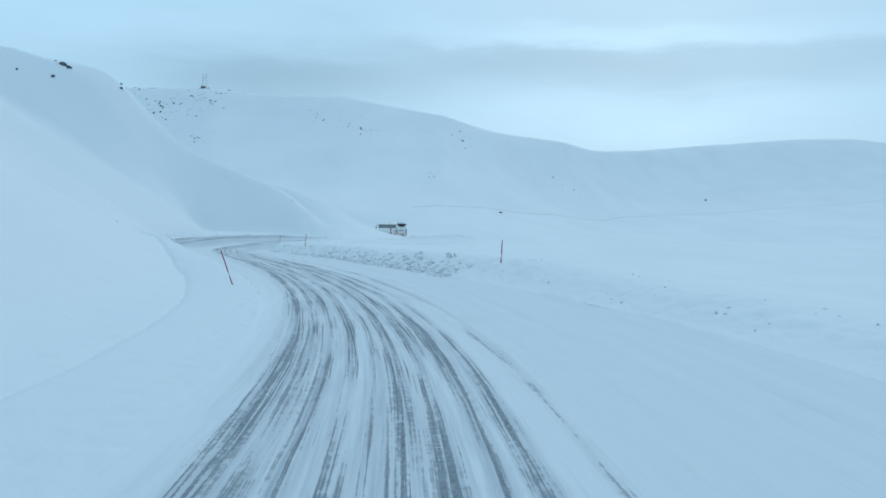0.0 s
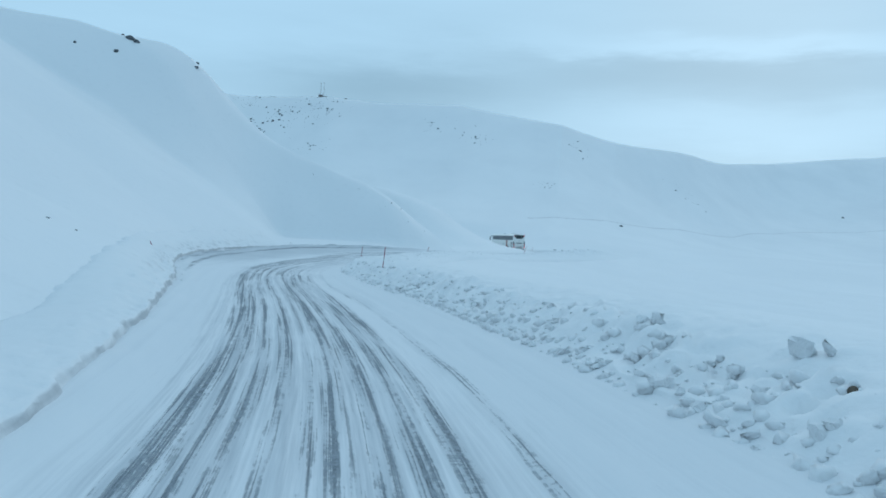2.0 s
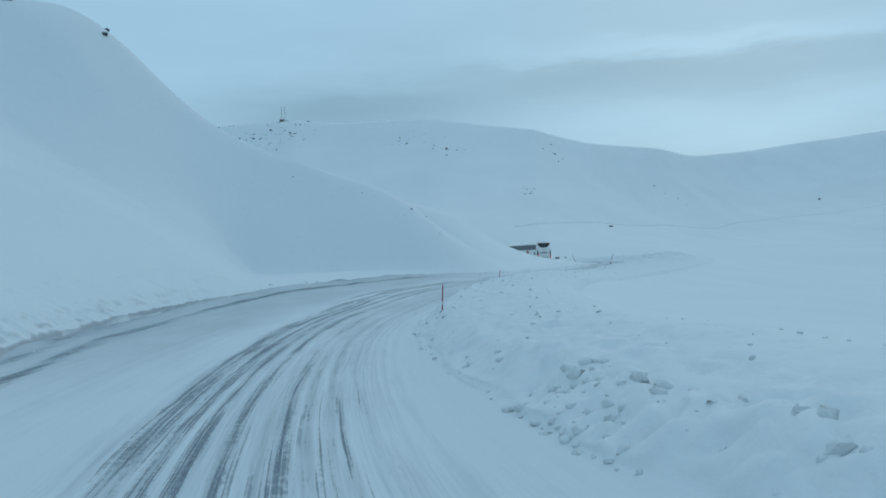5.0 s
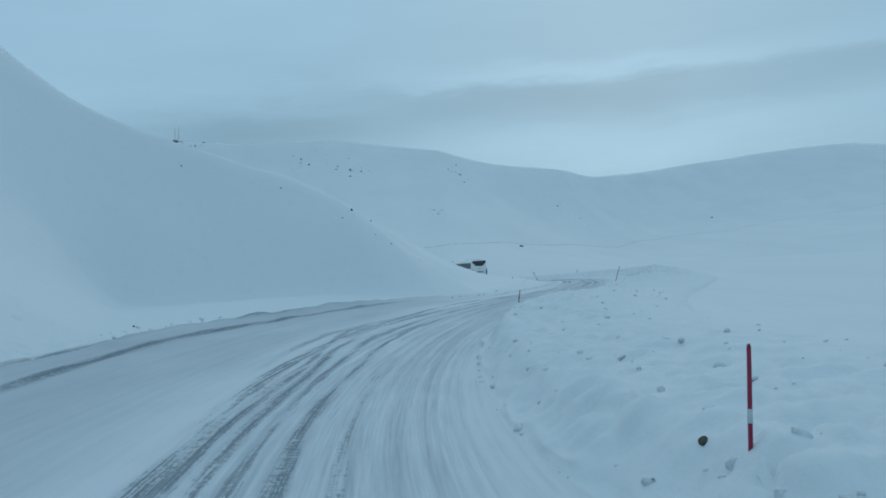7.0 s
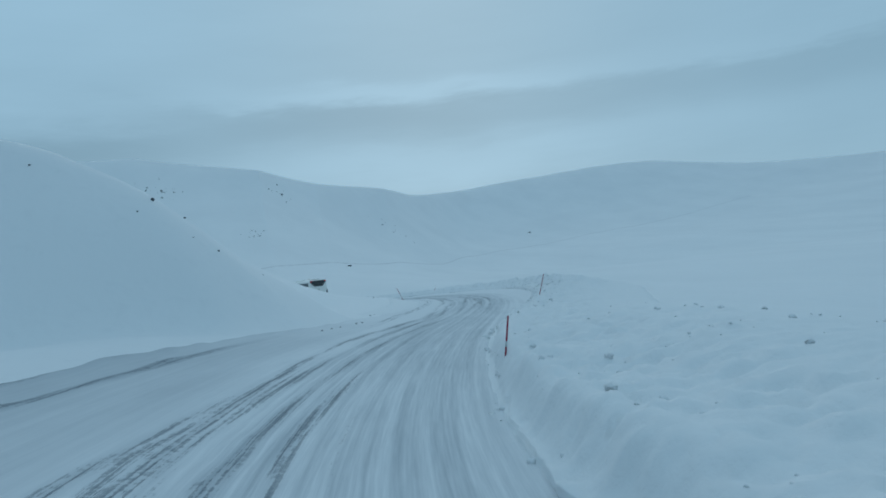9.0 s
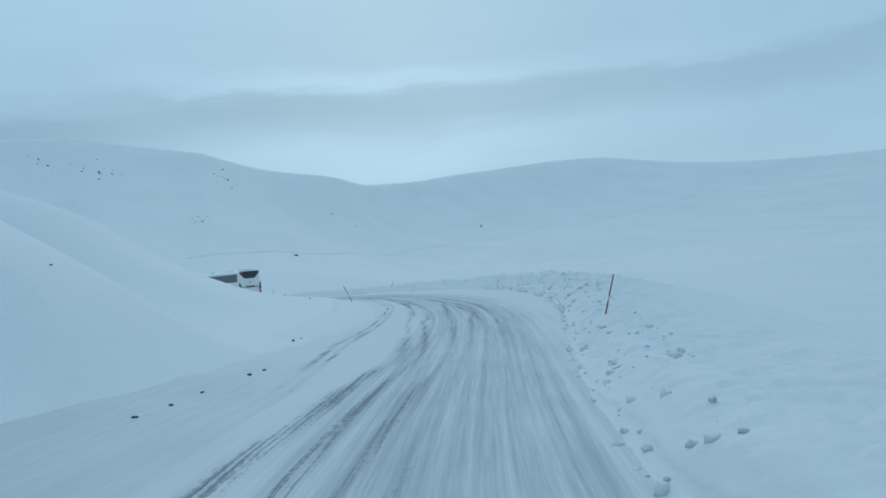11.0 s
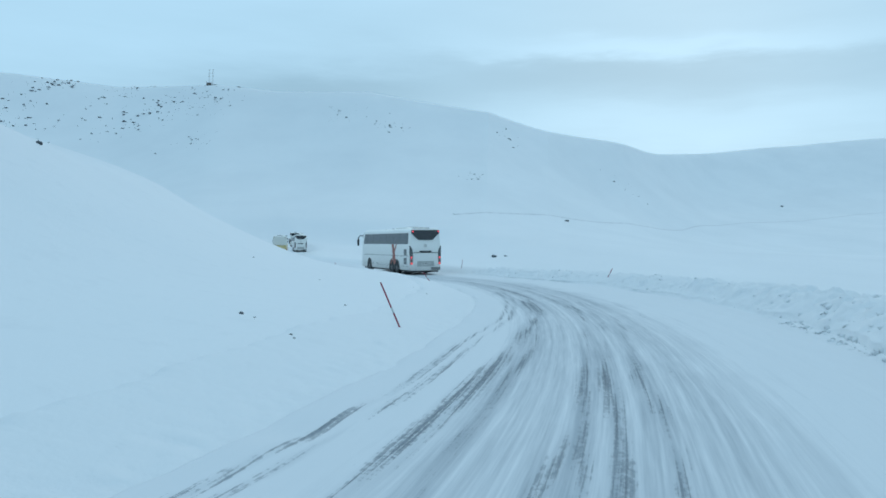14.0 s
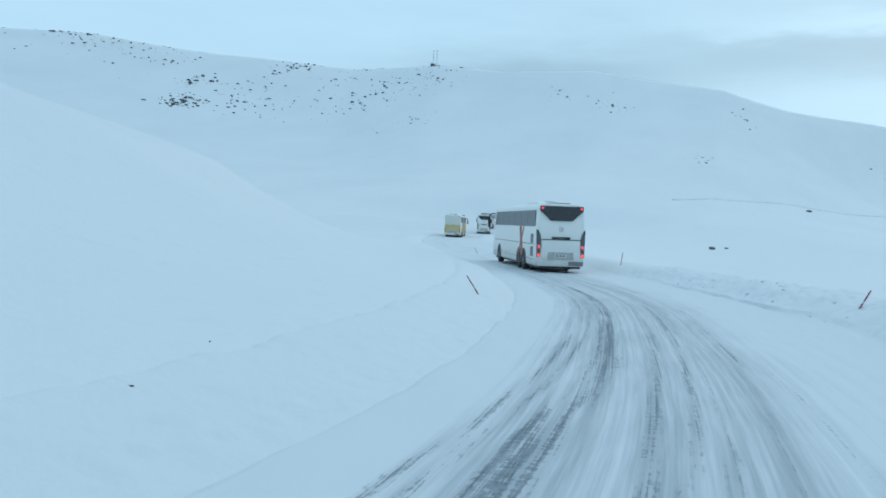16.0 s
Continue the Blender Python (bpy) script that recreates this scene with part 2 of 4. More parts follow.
        fall = n.math("SUBTRACT", 1.0, n.math("DIVIDE", dist, w * 1.5 + 0.09), clamp=True)
        lo, hi = line[0][0], line[-1][0] if line[-1][0] < 150 else 400
        on = n.math("MULTIPLY", n.math("MULTIPLY", n.math("SUBTRACT", v, lo), 0.1, clamp=True), n.math("MULTIPLY", n.math("SUBTRACT", hi, v), 0.1, clamp=True))
        t = n.math("MULTIPLY", n.math("MULTIPLY", fall, on), n.math("MULTIPLY", rgb.outputs[1], 2.0))
        worn = t if worn is None else n.math("MAXIMUM", worn, t)
    worn = n.math("MULTIPLY", worn, n.ramp(clump, [(0.32, 0.35), (0.55, 1.0), (0.7, 1.15)]))
    wear = n.ramp(n.math("DIVIDE", v, 400.0, clamp=True), [(0.0, 1.0), (0.26, 0.95), (0.29, 0.9), (0.46, 0.95), (0.53, 0.15), (1.0, 0.1)])
    worn = n.math("MULTIPLY", worn, wear)

    def swing(f, amp):
        return n.math("MULTIPLY", n.math("SUBTRACT", f, 0.5), amp)

    # many fine broken threads inside each track, with the cross ribs of the tread here and there
    ribs = n.noise(1.0, 2, 0.5, uv, (38.0, 0.30, 1))
    thread = n.noise(1.0, 3, 0.55, uv, (15.0, 0.11, 1))
    darken = n.noise(1.0, 3, 0.65, uv, (24.0, 9.0, 1))
    tread = n.noise(1.0, 1, 0.4, uv, (5.0, 16.0, 1))
    inside = n.math("MULTIPLY_ADD", worn, 0.92, 0.08)
    k = n.math("ADD", n.math("MULTIPLY", worn, 0.66), n.math("MULTIPLY", swing(gaps, 1.5), inside))
    k = n.math("ADD", k, n.math("MULTIPLY", n.math("ADD", swing(thread, 3.0), n.math("ADD", swing(crumb, 2.6), swing(ribs, 2.0))), inside))
    k = n.math("ADD", k, n.math("MULTIPLY", n.math("ADD", swing(darken, 1.1), n.math("MULTIPLY", swing(tread, 1.2), n.ramp(patch, [(0.5, 0.0), (0.62, 1.0)]))), inside))
    lane = n.ramp(n.math("MULTIPLY_ADD", u, 1 / 12, 0.5, True), [(0.0, 0.0), (0.30, 0.0), (0.37, 1.0), (0.57, 1.0), (0.64, 0.3), (0.72, 0.0)], "EASE")
    lane = n.math("MULTIPLY", lane, n.ramp(n.math("DIVIDE", v, 400.0, clamp=True), [(0.46, 1.0), (0.53, 0.25)]))
    early = n.ramp(n.math("DIVIDE", v, 400.0, clamp=True), [(0.13, 1.0), (0.19, 0.0)])
    k = n.math("ADD", k, n.math("MULTIPLY", n.math("MULTIPLY", lane, early), n.math("ADD", n.math("ADD", swing(ribs, 0.7), swing(thread, 0.8)), 0.0)))
    # the grey scraped strip along the outer lane of the bend
    outer = n.math("MULTIPLY", n.ramp(n.math("MULTIPLY_ADD", u, -0.1, 0.0, True), [(0.22, 0.0), (0.36, 0.8), (0.68, 1.0), (0.76, 0.3)]), n.ramp(n.math("DIVIDE", v, 200.0, clamp=True), [(0.28, 0.0), (0.36, 1.0), (0.52, 1.0), (0.60, 0.0)]))
    bare = n.ramp(k, [(0.34, 0.0), (0.50, 0.55), (0.80, 1.0)])
    grey = n.math("ADD", n.math("MULTIPLY", worn, 0.42), n.math("ADD", n.math("MULTIPLY", lane, n.ramp(n.math("DIVIDE", v, 400.0, clamp=True), [(0.15, 0.22), (0.30, 0.40)])), n.math("MULTIPLY", outer, 0.52)))
    grey = n.math("ADD", n.math("ADD", grey, n.math("MULTIPLY", swing(streak, 1.2), n.math("MULTIPLY_ADD", lane, 0.75, 0.25))), n.math("ADD", swing(patch, 0.5), n.math("MULTIPLY", swing(fine, 0.8), n.math("MULTIPLY_ADD", lane, 0.8, 0.2))))
    soft = n.ramp(grey, [(0.08, 0.0), (0.78, 1.0)])
    inner = n.math("MULTIPLY", n.math("MULTIPLY", n.math("SUBTRACT", -1.75, u), 2.0, clamp=True), n.math("MULTIPLY", n.math("SUBTRACT", 34.0, v), 0.08, clamp=True))
    snow = n.mix(soft, (0.73, 0.745, 0.765), (0.43, 0.465, 0.50))
    snow = n.mix(inner, snow, (0.77, 0.785, 0.80))
    ice = n.mix(n.ramp(crumb, [(0.35, 0.0), (0.62, 1.0)]), (0.10, 0.12, 0.14), (0.29, 0.325, 0.36))
    col = n.mix(n.math("MULTIPLY", bare, 0.92), snow, ice)
    hgt = n.math("SUBTRACT", n.math("MULTIPLY", crumb, 0.5), bare)
    b = n.bump(fine, 0.25, 0.01)
    b = n.bump(hgt, 0.6, 0.02, b)
    b = n.bump(streak, 0.4, 0.03, b)
    rough = n.math("MULTIPLY_ADD", bare, -0.12, 0.85)
    return n.done(col, rough, normal=b, Specular_IOR_Level=0.08)


ROAD = road_material()


def rock_material():
    n = Nodes("dark_mossy_rock")
    a = n.noise(1.5, 6, 0.6)
    c = n.ramp(a, [(0.3, (0.034, 0.042, 0.050)), (0.7, (0.12, 0.137, 0.155))])
    geo = n.N.new("ShaderNodeNewGeometry")
    sp = n.N.new("ShaderNodeSeparateXYZ")
    n.L.new(geo.outputs["Normal"], sp.inputs[0])
    top = n.ramp(n.math("ADD", sp.outputs[2], n.math("MULTIPLY", n.math("SUBTRACT", a, 0.5), 0.8)), [(0.84, 0.0), (0.96, 1.0)])
    c = n.mix(top, c, (0.78, 0.82, 0.86))
    return n.done(c, 0.85, normal=n.bump(a, 0.7, 0.1))


ROCK = rock_material()


def plain(name, color, rough=0.5, metal=0.0, wear=0.12, scale=6.0, **more):
    n = Nodes(name)
    a = n.noise(scale, 5, 0.6)
    dark = tuple(v * (1 - wear * 2) for v in color)
    light = tuple(min(1, v * (1 + wear)) for v in color)
    return n.done(n.ramp(a, [(0.3, dark), (0.7, light)]), rough, metal, **more)


# ---------------------------------------------------------------- plan of the road
# y along the valley: x, y, height, bank in degrees, half widths to the edge on either hand
LINE = [
    (0.60, -40.00, 0.00, 0.5, 2.20, 5.40), (0.30, -15.00, 0.00, 0.7, 2.20, 5.40), (-0.00, -0.00, 0.00, 1.4, 2.20, 5.20),
    (-0.65, 11.24, 0.07, 2.0, 2.20, 4.90), (-2.48, 21.71, 0.10, 2.2, 2.30, 3.70), (-5.55, 32.28, 0.13, 1.3, 2.95, 3.55),
    (-9.14, 41.60, 0.17, -0.1, 3.30, 3.35), (-12.76, 50.23, 0.16, -1.2, 3.60, 3.25), (-15.72, 58.84, 0.14, -2.0, 5.20, 3.00),
    (-17.53, 66.93, 0.05, -2.6, 6.40, 2.30), (-18.64, 74.48, 0.02, -3.2, 7.00, 2.20), (-18.75, 81.93, 0.06, -4.9, 7.30, 1.85),
    (-18.11, 88.32, 0.17, -5.6, 7.40, 1.75), (-17.14, 93.11, 0.31, -5.3, 7.00, 1.55), (-15.00, 100.75, 0.49, -4.6, 6.40, 1.45),
    (-12.79, 107.22, 0.50, -3.8, 5.50, 1.50), (-9.35, 116.25, 0.58, -1.6, 4.70, 1.90), (-6.30, 125.49, 0.75, 0.3, 3.80, 3.00),
    (-4.38, 135.28, 0.88, 1.4, 3.60, 4.00), (-3.48, 145.47, 0.88, 1.5, 3.30, 4.60), (-3.68, 154.97, 0.85, 1.4, 2.80, 4.60),
    (-5.68, 169.47, 0.74, 1.4, 3.20, 4.10), (-10.38, 182.97, 0.55, 1.2, 3.20, 3.80), (-18.98, 201.97, 0.48, 0.9, 3.20, 4.00),
    (-30.48, 226.97, 0.52, 0.5, 3.20, 4.00), (-37.00, 244.50, 0.58, 0.0, 3.20, 4.00), (-43.00, 264.00, 0.68, 0.0, 3.20, 4.00),
    (-46.00, 278.00, 0.95, 0.0, 3.20, 4.00), (-47.20, 290.00, 1.22, 0.0, 3.20, 4.00), (-51.00, 309.00, 1.75, 0.0, 3.20, 4.00),
    (-56.00, 328.00, 2.25, 0.0, 3.20, 4.00), (-62.00, 348.00, 2.80, 0.0, 3.20, 4.00), (-70.00, 372.00, 3.60, 0.0, 3.20, 4.00),
]


def smooth_line(rows, step=0.25):
    a = np.array(rows, float)
    run = np.r_[0, np.cumsum(np.hypot(*np.diff(a[:, :2], axis=0).T))]
    s = np.arange(0, run[-1], step)
    out = np.stack([np.interp(s, run, a[:, k]) for k in range(a.shape[1])], 1)
    w = np.hanning(2 * int(9 / step) + 1)
    w /= w.sum()
    half = len(w) // 2
    ext = np.concatenate([out[0] + (out[0] - out[1]) * np.arange(half, 0, -1)[:, None], out, out[-1] + (out[-1] - out[-2]) * np.arange(1, half + 1)[:, None]])
    return s, np.stack([np.convolve(ext[:, k], w, "valid") for k in range(out.shape[1])], 1)


RS, RC = smooth_line(LINE)
RS = RS - RS[np.argmin(np.hypot(RC[:, 0], RC[:, 1]))]          # s = 0 where the drive begins
RT = np.gradient(RC[:, :2], axis=0)
RT /= np.linalg.norm(RT, axis=1)[:, None]
RN = np.stack([RT[:, 1], -RT[:, 0]], 1)                         # to the right hand


def along(x, y):
    """Index on the line, signed distance to the right, for arrays of places."""
    x, y = np.ravel(x), np.ravel(y)
    idx = np.zeros(len(x), int)
    coarse = RC[::8, :2]
    for a in range(0, len(x), 20000):
        p = np.stack([x[a:a + 20000], y[a:a + 20000]], 1)
        k = ((p[:, None] - coarse[None]) ** 2).sum(2).argmin(1) * 8
        best = k.copy()
        bd = np.full(len(k), 1e18)
        for o in range(-8, 9):
            q = np.clip(k + o, 0, len(RC) - 1)
            dd = ((p - RC[q, :2]) ** 2).sum(1)
            best = np.where(dd < bd, q, best)
            bd = np.minimum(dd, bd)
        idx[a:a + 20000] = best
    d = (x - RC[idx, 0]) * RN[idx, 0] + (y - RC[idx, 1]) * RN[idx, 1]
    return idx, d


def lattice(ix, iy, seed):
    h = (ix * 374761393 + iy * 668265263 + seed * 982451653) & 0xFFFFFFFF
    h = ((h ^ (h >> 13)) * 1274126177) & 0xFFFFFFFF
    return ((h ^ (h >> 16)) & 0xFFFF) / 65535.0


def vnoise(x, y, seed=0):
    """Smooth value noise in -1..1 on arrays."""
    x, y = np.asarray(x, float), np.asarray(y, float)
    ix, iy = np.floor(x).astype(np.int64), np.floor(y).astype(np.int64)
    fx, fy = x - ix, y - iy
    fx, fy = fx * fx * fx * (fx * (fx * 6 - 15) + 10), fy * fy * fy * (fy * (fy * 6 - 15) + 10)
    a, b = lattice(ix, iy, seed), lattice(ix + 1, iy, seed)
    c, e = lattice(ix, iy + 1, seed), lattice(ix + 1, iy + 1, seed)
    return 2 * ((a * (1 - fx) + b * fx) * (1 - fy) + (c * (1 - fx) + e * fx) * fy) - 1


def fbm(x, y, octaves=4, seed=0, gain=0.5):
    out, amp = 0, 1.0
    for k in range(octaves):
        out = out + amp * vnoise(x * 2 ** k + 17.3 * k, y * 2 ** k - 9.1 * k, seed + k)
        amp *= gain
    return out


def sstep(a, b, v):
    u = np.clip((v - a) / (b - a), 0, 1)
    return u * u * (3 - 2 * u)


def road_height(idx, d):
    # the packed margin on the right hand climbs towards the bank
    margin = np.interp(RS[idx], [-40, 10, 24, 50, 60, 75, 100, 115], [0.06, 0.12, 0.18, 0.18, 0.14, 0.12, 0.12, 0.0])
    return RC[idx, 2] + np.clip(d, -10, 6) * np.sin(np.radians(RC[idx, 3])) + margin * (np.sqrt(np.clip(d - 1.6, 0, 4) ** 2 + 0.09) - 0.3)


# far ridges as seen from the middle of the drive: bearing to the left of +y, distance, height
RIDGE = np.array([(-180, 1500, 110), (-110, 1500, 120), (-70, 1600, 135), (-50, 1700, 150), (-37, 1800, 182), (-28, 1900, 224), (-20, 1900, 212), (-15, 1700, 186), (-9, 1150, 140),
                  (-4, 930, 130), (0, 860, 139), (8, 850, 152), (14, 850, 147), (18, 845, 149), (24, 900, 150), (30, 900, 154), (40, 860, 146), (50, 800, 120), (70, 650, 92), (110, 900, 100), (180, 1500, 110)], float)
# foot of the steep hill on the left hand side
FOOT = np.array([(-10.0, -60.0), (-4.5, -10.0), (-5.2, 9.9), (-8.1, 23.9), (-13.2, 38.0), (-20.5, 53.5), (-24.7, 70.9), (-26.2, 87.2), (-31.1, 102.1), (-19.2, 107.9), (-16.9, 110.8), (-14.3, 116.6), (-18.0, 123.4), (-28.0, 128.0), (-47.0, 144.5), (-64.5, 161.0), (-112.5, 177.0), (-202.5, 183.0)], float)
# how steep the hill climbs and how high its brow lies, going up the valley; gentler slope past the spur
RISE = [0.70, 0.69, 0.68, 0.674, 0.96, 0.974, 0.371]
BROW = [30.2, 28.4, 26.8, 25.4, 25.5, 23.6, 26.3, 21.3, 13.9, 6.4]
SLOPE = [0.027, 0.166, 149.8, 159.1, 14.34]


def foot_distance(x, y):
    """How far inside the foot of the hill a place lies (negative outside)."""
    best = np.full(x.shape, 1e9)
    side = np.ones(x.shape)
    for (ax, ay), (bx, by) in zip(FOOT[:-1], FOOT[1:]):
        ex, ey = bx - ax, by - ay
        u = np.clip(((x - ax) * ex + (y - ay) * ey) / (ex * ex + ey * ey), 0, 1)
        dx, dy = x - (ax + u * ex), y - (ay + u * ey)
        d = np.hypot(dx, dy)
        cr = ex * dy - ey * dx
        side = np.where(d < best - 1e-9, np.sign(cr + 1e-12), side)
        best = np.minimum(best, d)
    return best * side


def land_height(x, y, idx=None, d=None):
    """The snow-covered ground away from the roadway."""
    if idx is None:
        idx, d = along(x, y)
    s = RS[idx]
    r = np.hypot(x + 8, y - 80)
    az = np.degrees(np.arctan2(-(x + 8), y - 80))
    rr, hh = np.interp(az, RIDGE[:, 0], RIDGE[:, 1]), np.interp(az, RIDGE[:, 0], RIDGE[:, 2])
    u = r / rr
    floor_z = -5.0 * sstep(30, 120, r) + 5.0 * sstep(150, 320, r)
    v = np.clip(u * 1.06, 0, 2)
    climb = v ** 3.1 * (1 - 0.15 * np.sin(np.pi * np.clip(v, 0, 1)))
    hills = hh * 1.03 * (-np.log(np.exp(-16 * climb) + math.exp(-16)) / 16 - 0.25 * sstep(1.05, 1.9, u))
    hills = hills + fbm(x / 330, y / 330, 2, 5, 0.35) * 9 * sstep(180, 700, r) + fbm(x / 150, y / 150, 2, 9, 0.35) * 1.0 * sstep(120, 500, r)
    z = floor_z + hills
    # verge on either hand
    right = d - RC[idx, 5]
    left = -d - RC[idx, 4]
    rz = road_height(idx, d)
    near = rz + 0.0 * d
    near = near - np.where(right > 0, 0.10 * np.clip(right - 5.0, 0, 60), 0)
    wl = sstep(122, 146, s) * (1 - SLOPE[1] * sstep(SLOPE[2], SLOPE[3], s)) * (1 - sstep(195, 250, s))
    bowl = np.clip(left, 0, SLOPE[4])
    bowl = SLOPE[0] * bowl ** 2 + 0.45 * np.clip(left - SLOPE[4], 0, None) + 0.14 * np.clip(left, 0, 2)
    near = near + np.where(left > 0, wl * bowl * (1 - sstep(24, 66, left)), 0)
    near = near + np.where(left > 0, 0.18 * sstep(0, 3.0, left), 0)
    w = sstep(18, 70, np.hypot(x - RC[idx, 0], y - RC[idx, 1]))
    z = near * (1 - w) + z * w
    # the steep hill
    # the gully between the two shoulders is rounded out
    fd = foot_distance(x, y)
    wide = 7.0 * sstep(2.0, 16.0, fd)
    fd = 0.4 * fd + 0.15 * sum(foot_distance(x + wide * a, y + wide * b) for a, b in ((1, 0), (-1, 0), (0, 1), (0, -1)))
    wob = fbm(x / 22, y / 22, 3, 21)
    fi = np.clip(fd + 0.7 * wob * sstep(3, 14, fd), 0, None)
    brow = np.interp(y, [40, 60, 75, 90, 100, 108, 116, 126, 140, 170], BROW)
    rise = np.interp(y, [40, 70, 85, 95, 104, 112, 122], RISE) * (np.sqrt(fi ** 2 + 0.8) - 0.894)
    hill = rise * brow / (rise ** 8 + brow ** 8 + 1e-9) ** 0.125 + 2.0 * np.exp(-((x + 46) ** 2 + (y - 106) ** 2) / 40.0)
    for up, cx, cy, size in ((2.6, -25.5, 104.0, 7.7), (2.0, -47.2, 107.9, 16.0), (0.4, -57.0, 109.0, 13.0), (-1.5, -28.4, 106.8, 4.0), (1.3, -46.5, 109.5, 4.5)):
        hill = hill + up * sstep(0, 4.5, fi) * np.exp(-((x - cx) ** 2 + (y - cy) ** 2) / size ** 2)
    z = z * (1 - sstep(0, 30, hill)) + hill
    # wind ripples and soft unevenness
    z = z + fbm(x / 9, y / 9, 3, 31) * 0.16 * sstep(1.5, 8, np.maximum(left, right)) * (1 - sstep(60, 170, r)) + fbm(x / 2.2, y / 3.5, 2, 41) * 0.035 * sstep(0.5, 3, np.maximum(left, right)) * (1 - sstep(40, 90, r))
    return z


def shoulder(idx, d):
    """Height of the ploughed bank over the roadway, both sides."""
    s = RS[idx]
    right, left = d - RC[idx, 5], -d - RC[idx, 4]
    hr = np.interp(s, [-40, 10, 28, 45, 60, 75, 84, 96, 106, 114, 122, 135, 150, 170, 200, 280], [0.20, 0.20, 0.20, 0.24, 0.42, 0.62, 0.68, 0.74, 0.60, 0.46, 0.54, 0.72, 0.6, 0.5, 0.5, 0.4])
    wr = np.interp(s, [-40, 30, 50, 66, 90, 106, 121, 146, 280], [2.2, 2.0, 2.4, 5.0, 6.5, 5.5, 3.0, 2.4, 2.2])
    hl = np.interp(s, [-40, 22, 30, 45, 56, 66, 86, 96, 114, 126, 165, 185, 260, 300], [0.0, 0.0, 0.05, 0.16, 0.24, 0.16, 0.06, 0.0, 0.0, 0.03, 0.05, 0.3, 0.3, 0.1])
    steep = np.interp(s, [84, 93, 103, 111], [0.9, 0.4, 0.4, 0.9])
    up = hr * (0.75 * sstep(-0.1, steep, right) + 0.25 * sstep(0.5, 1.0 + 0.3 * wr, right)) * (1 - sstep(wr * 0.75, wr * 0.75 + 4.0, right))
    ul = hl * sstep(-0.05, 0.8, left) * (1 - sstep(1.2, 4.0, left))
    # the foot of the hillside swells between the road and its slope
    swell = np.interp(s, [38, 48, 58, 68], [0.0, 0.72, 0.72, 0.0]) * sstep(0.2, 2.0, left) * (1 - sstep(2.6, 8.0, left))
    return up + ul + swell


def full_height(x, y):
    idx, d = along(x, y)
    shape = np.shape(x)
    x, y = np.ravel(x), np.ravel(y)
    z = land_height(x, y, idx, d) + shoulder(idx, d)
    return z.reshape(shape)


def ground_at(x, y):
    return float(full_height(np.array([x]), np.array([y]))[0])


def mesh_grid(name, X, Y, Z, material, uv=None, smooth=True):
    """A sheet from equal arrays of places."""
    ny, nx = X.shape
    verts = np.stack([X, Y, Z], -1).reshape(-1, 3)
    i = np.arange(ny * nx).reshape(ny, nx)
    quads = np.stack([i[:-1, :-1], i[:-1, 1:], i[1:, 1:], i[1:, :-1]], -1).reshape(-1, 4)
    me = bpy.data.meshes.new(name)
    me.vertices.add(len(verts))
    me.vertices.foreach_set("co", verts.ravel())
    me.loops.add(quads.size)
    me.loops.foreach_set("vertex_index", quads.ravel())
    me.polygons.add(len(quads))
    me.polygons.foreach_set("loop_start", np.arange(0, quads.size, 4))
    me.update(calc_edges=True)
    me.validate()
    me.polygons.foreach_set("use_smooth", np.full(len(me.polygons), smooth))
    if uv is not None:
        layer = me.uv_layers.new(name="UVMap")
        layer.data.foreach_set("uv", uv.reshape(-1, 2)[quads.ravel()].astype(np.float32).ravel())
    me.materials.append(material)
    return new(name, me)


# ---------------------------------------------------------------- ground
def spread(lo, a, b, hi, step, grow=1.06):
    mid = list(np.arange(a, b, step))
    out, q = [], step
    v = b
    while v < hi:
        out.append(v)
        q *= grow
        v += q
    out.append(hi)
    back, q, v = [], step, a
    while v > lo:
        q *= grow
        v -= q
        back.append(max(v, lo))
    return np.array(sorted(set(back + mid + out)))


GX = spread(-2600, -34, 20, 2600, 0.5, 1.02)
GY = spread(-900, -8, 215, 3000, 0.6, 1.02)
GXX, GYY = np.meshgrid(GX, GY)


def build_ground():
    gi, gd = along(GXX, GYY)
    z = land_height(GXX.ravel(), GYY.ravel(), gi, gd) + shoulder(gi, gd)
    inside = np.minimum(gd + RC[gi, 4], RC[gi, 5] - gd)
    z = z - 0.35 * sstep(-0.15, 0.5, inside) * (1 - sstep(0.15, 0.5, z - road_height(gi, gd)))
    sg, rg, lg = RS[gi], gd - RC[gi, 5], -gd - RC[gi, 4]
    on = sstep(-4, 4, sg) * (1 - sstep(186, 194, sg))
    z = z - 0.22 * on * (sstep(0.1, 0.7, rg) * (1 - sstep(5.4, 6.4, rg)) + sstep(0.1, 0.5, lg) * (1 - sstep(1.4, 2.2, lg)) * (1 - sstep(86, 91, sg) * (1 - sstep(122, 127, sg))))
    sheet = mesh_grid("ground", GXX, GYY, z.reshape(GXX.shape), SNOW)
    return tagged(sheet, "wind-packed white snow over the hills and valley", "snow ground", kind="structure")


ground = build_ground()


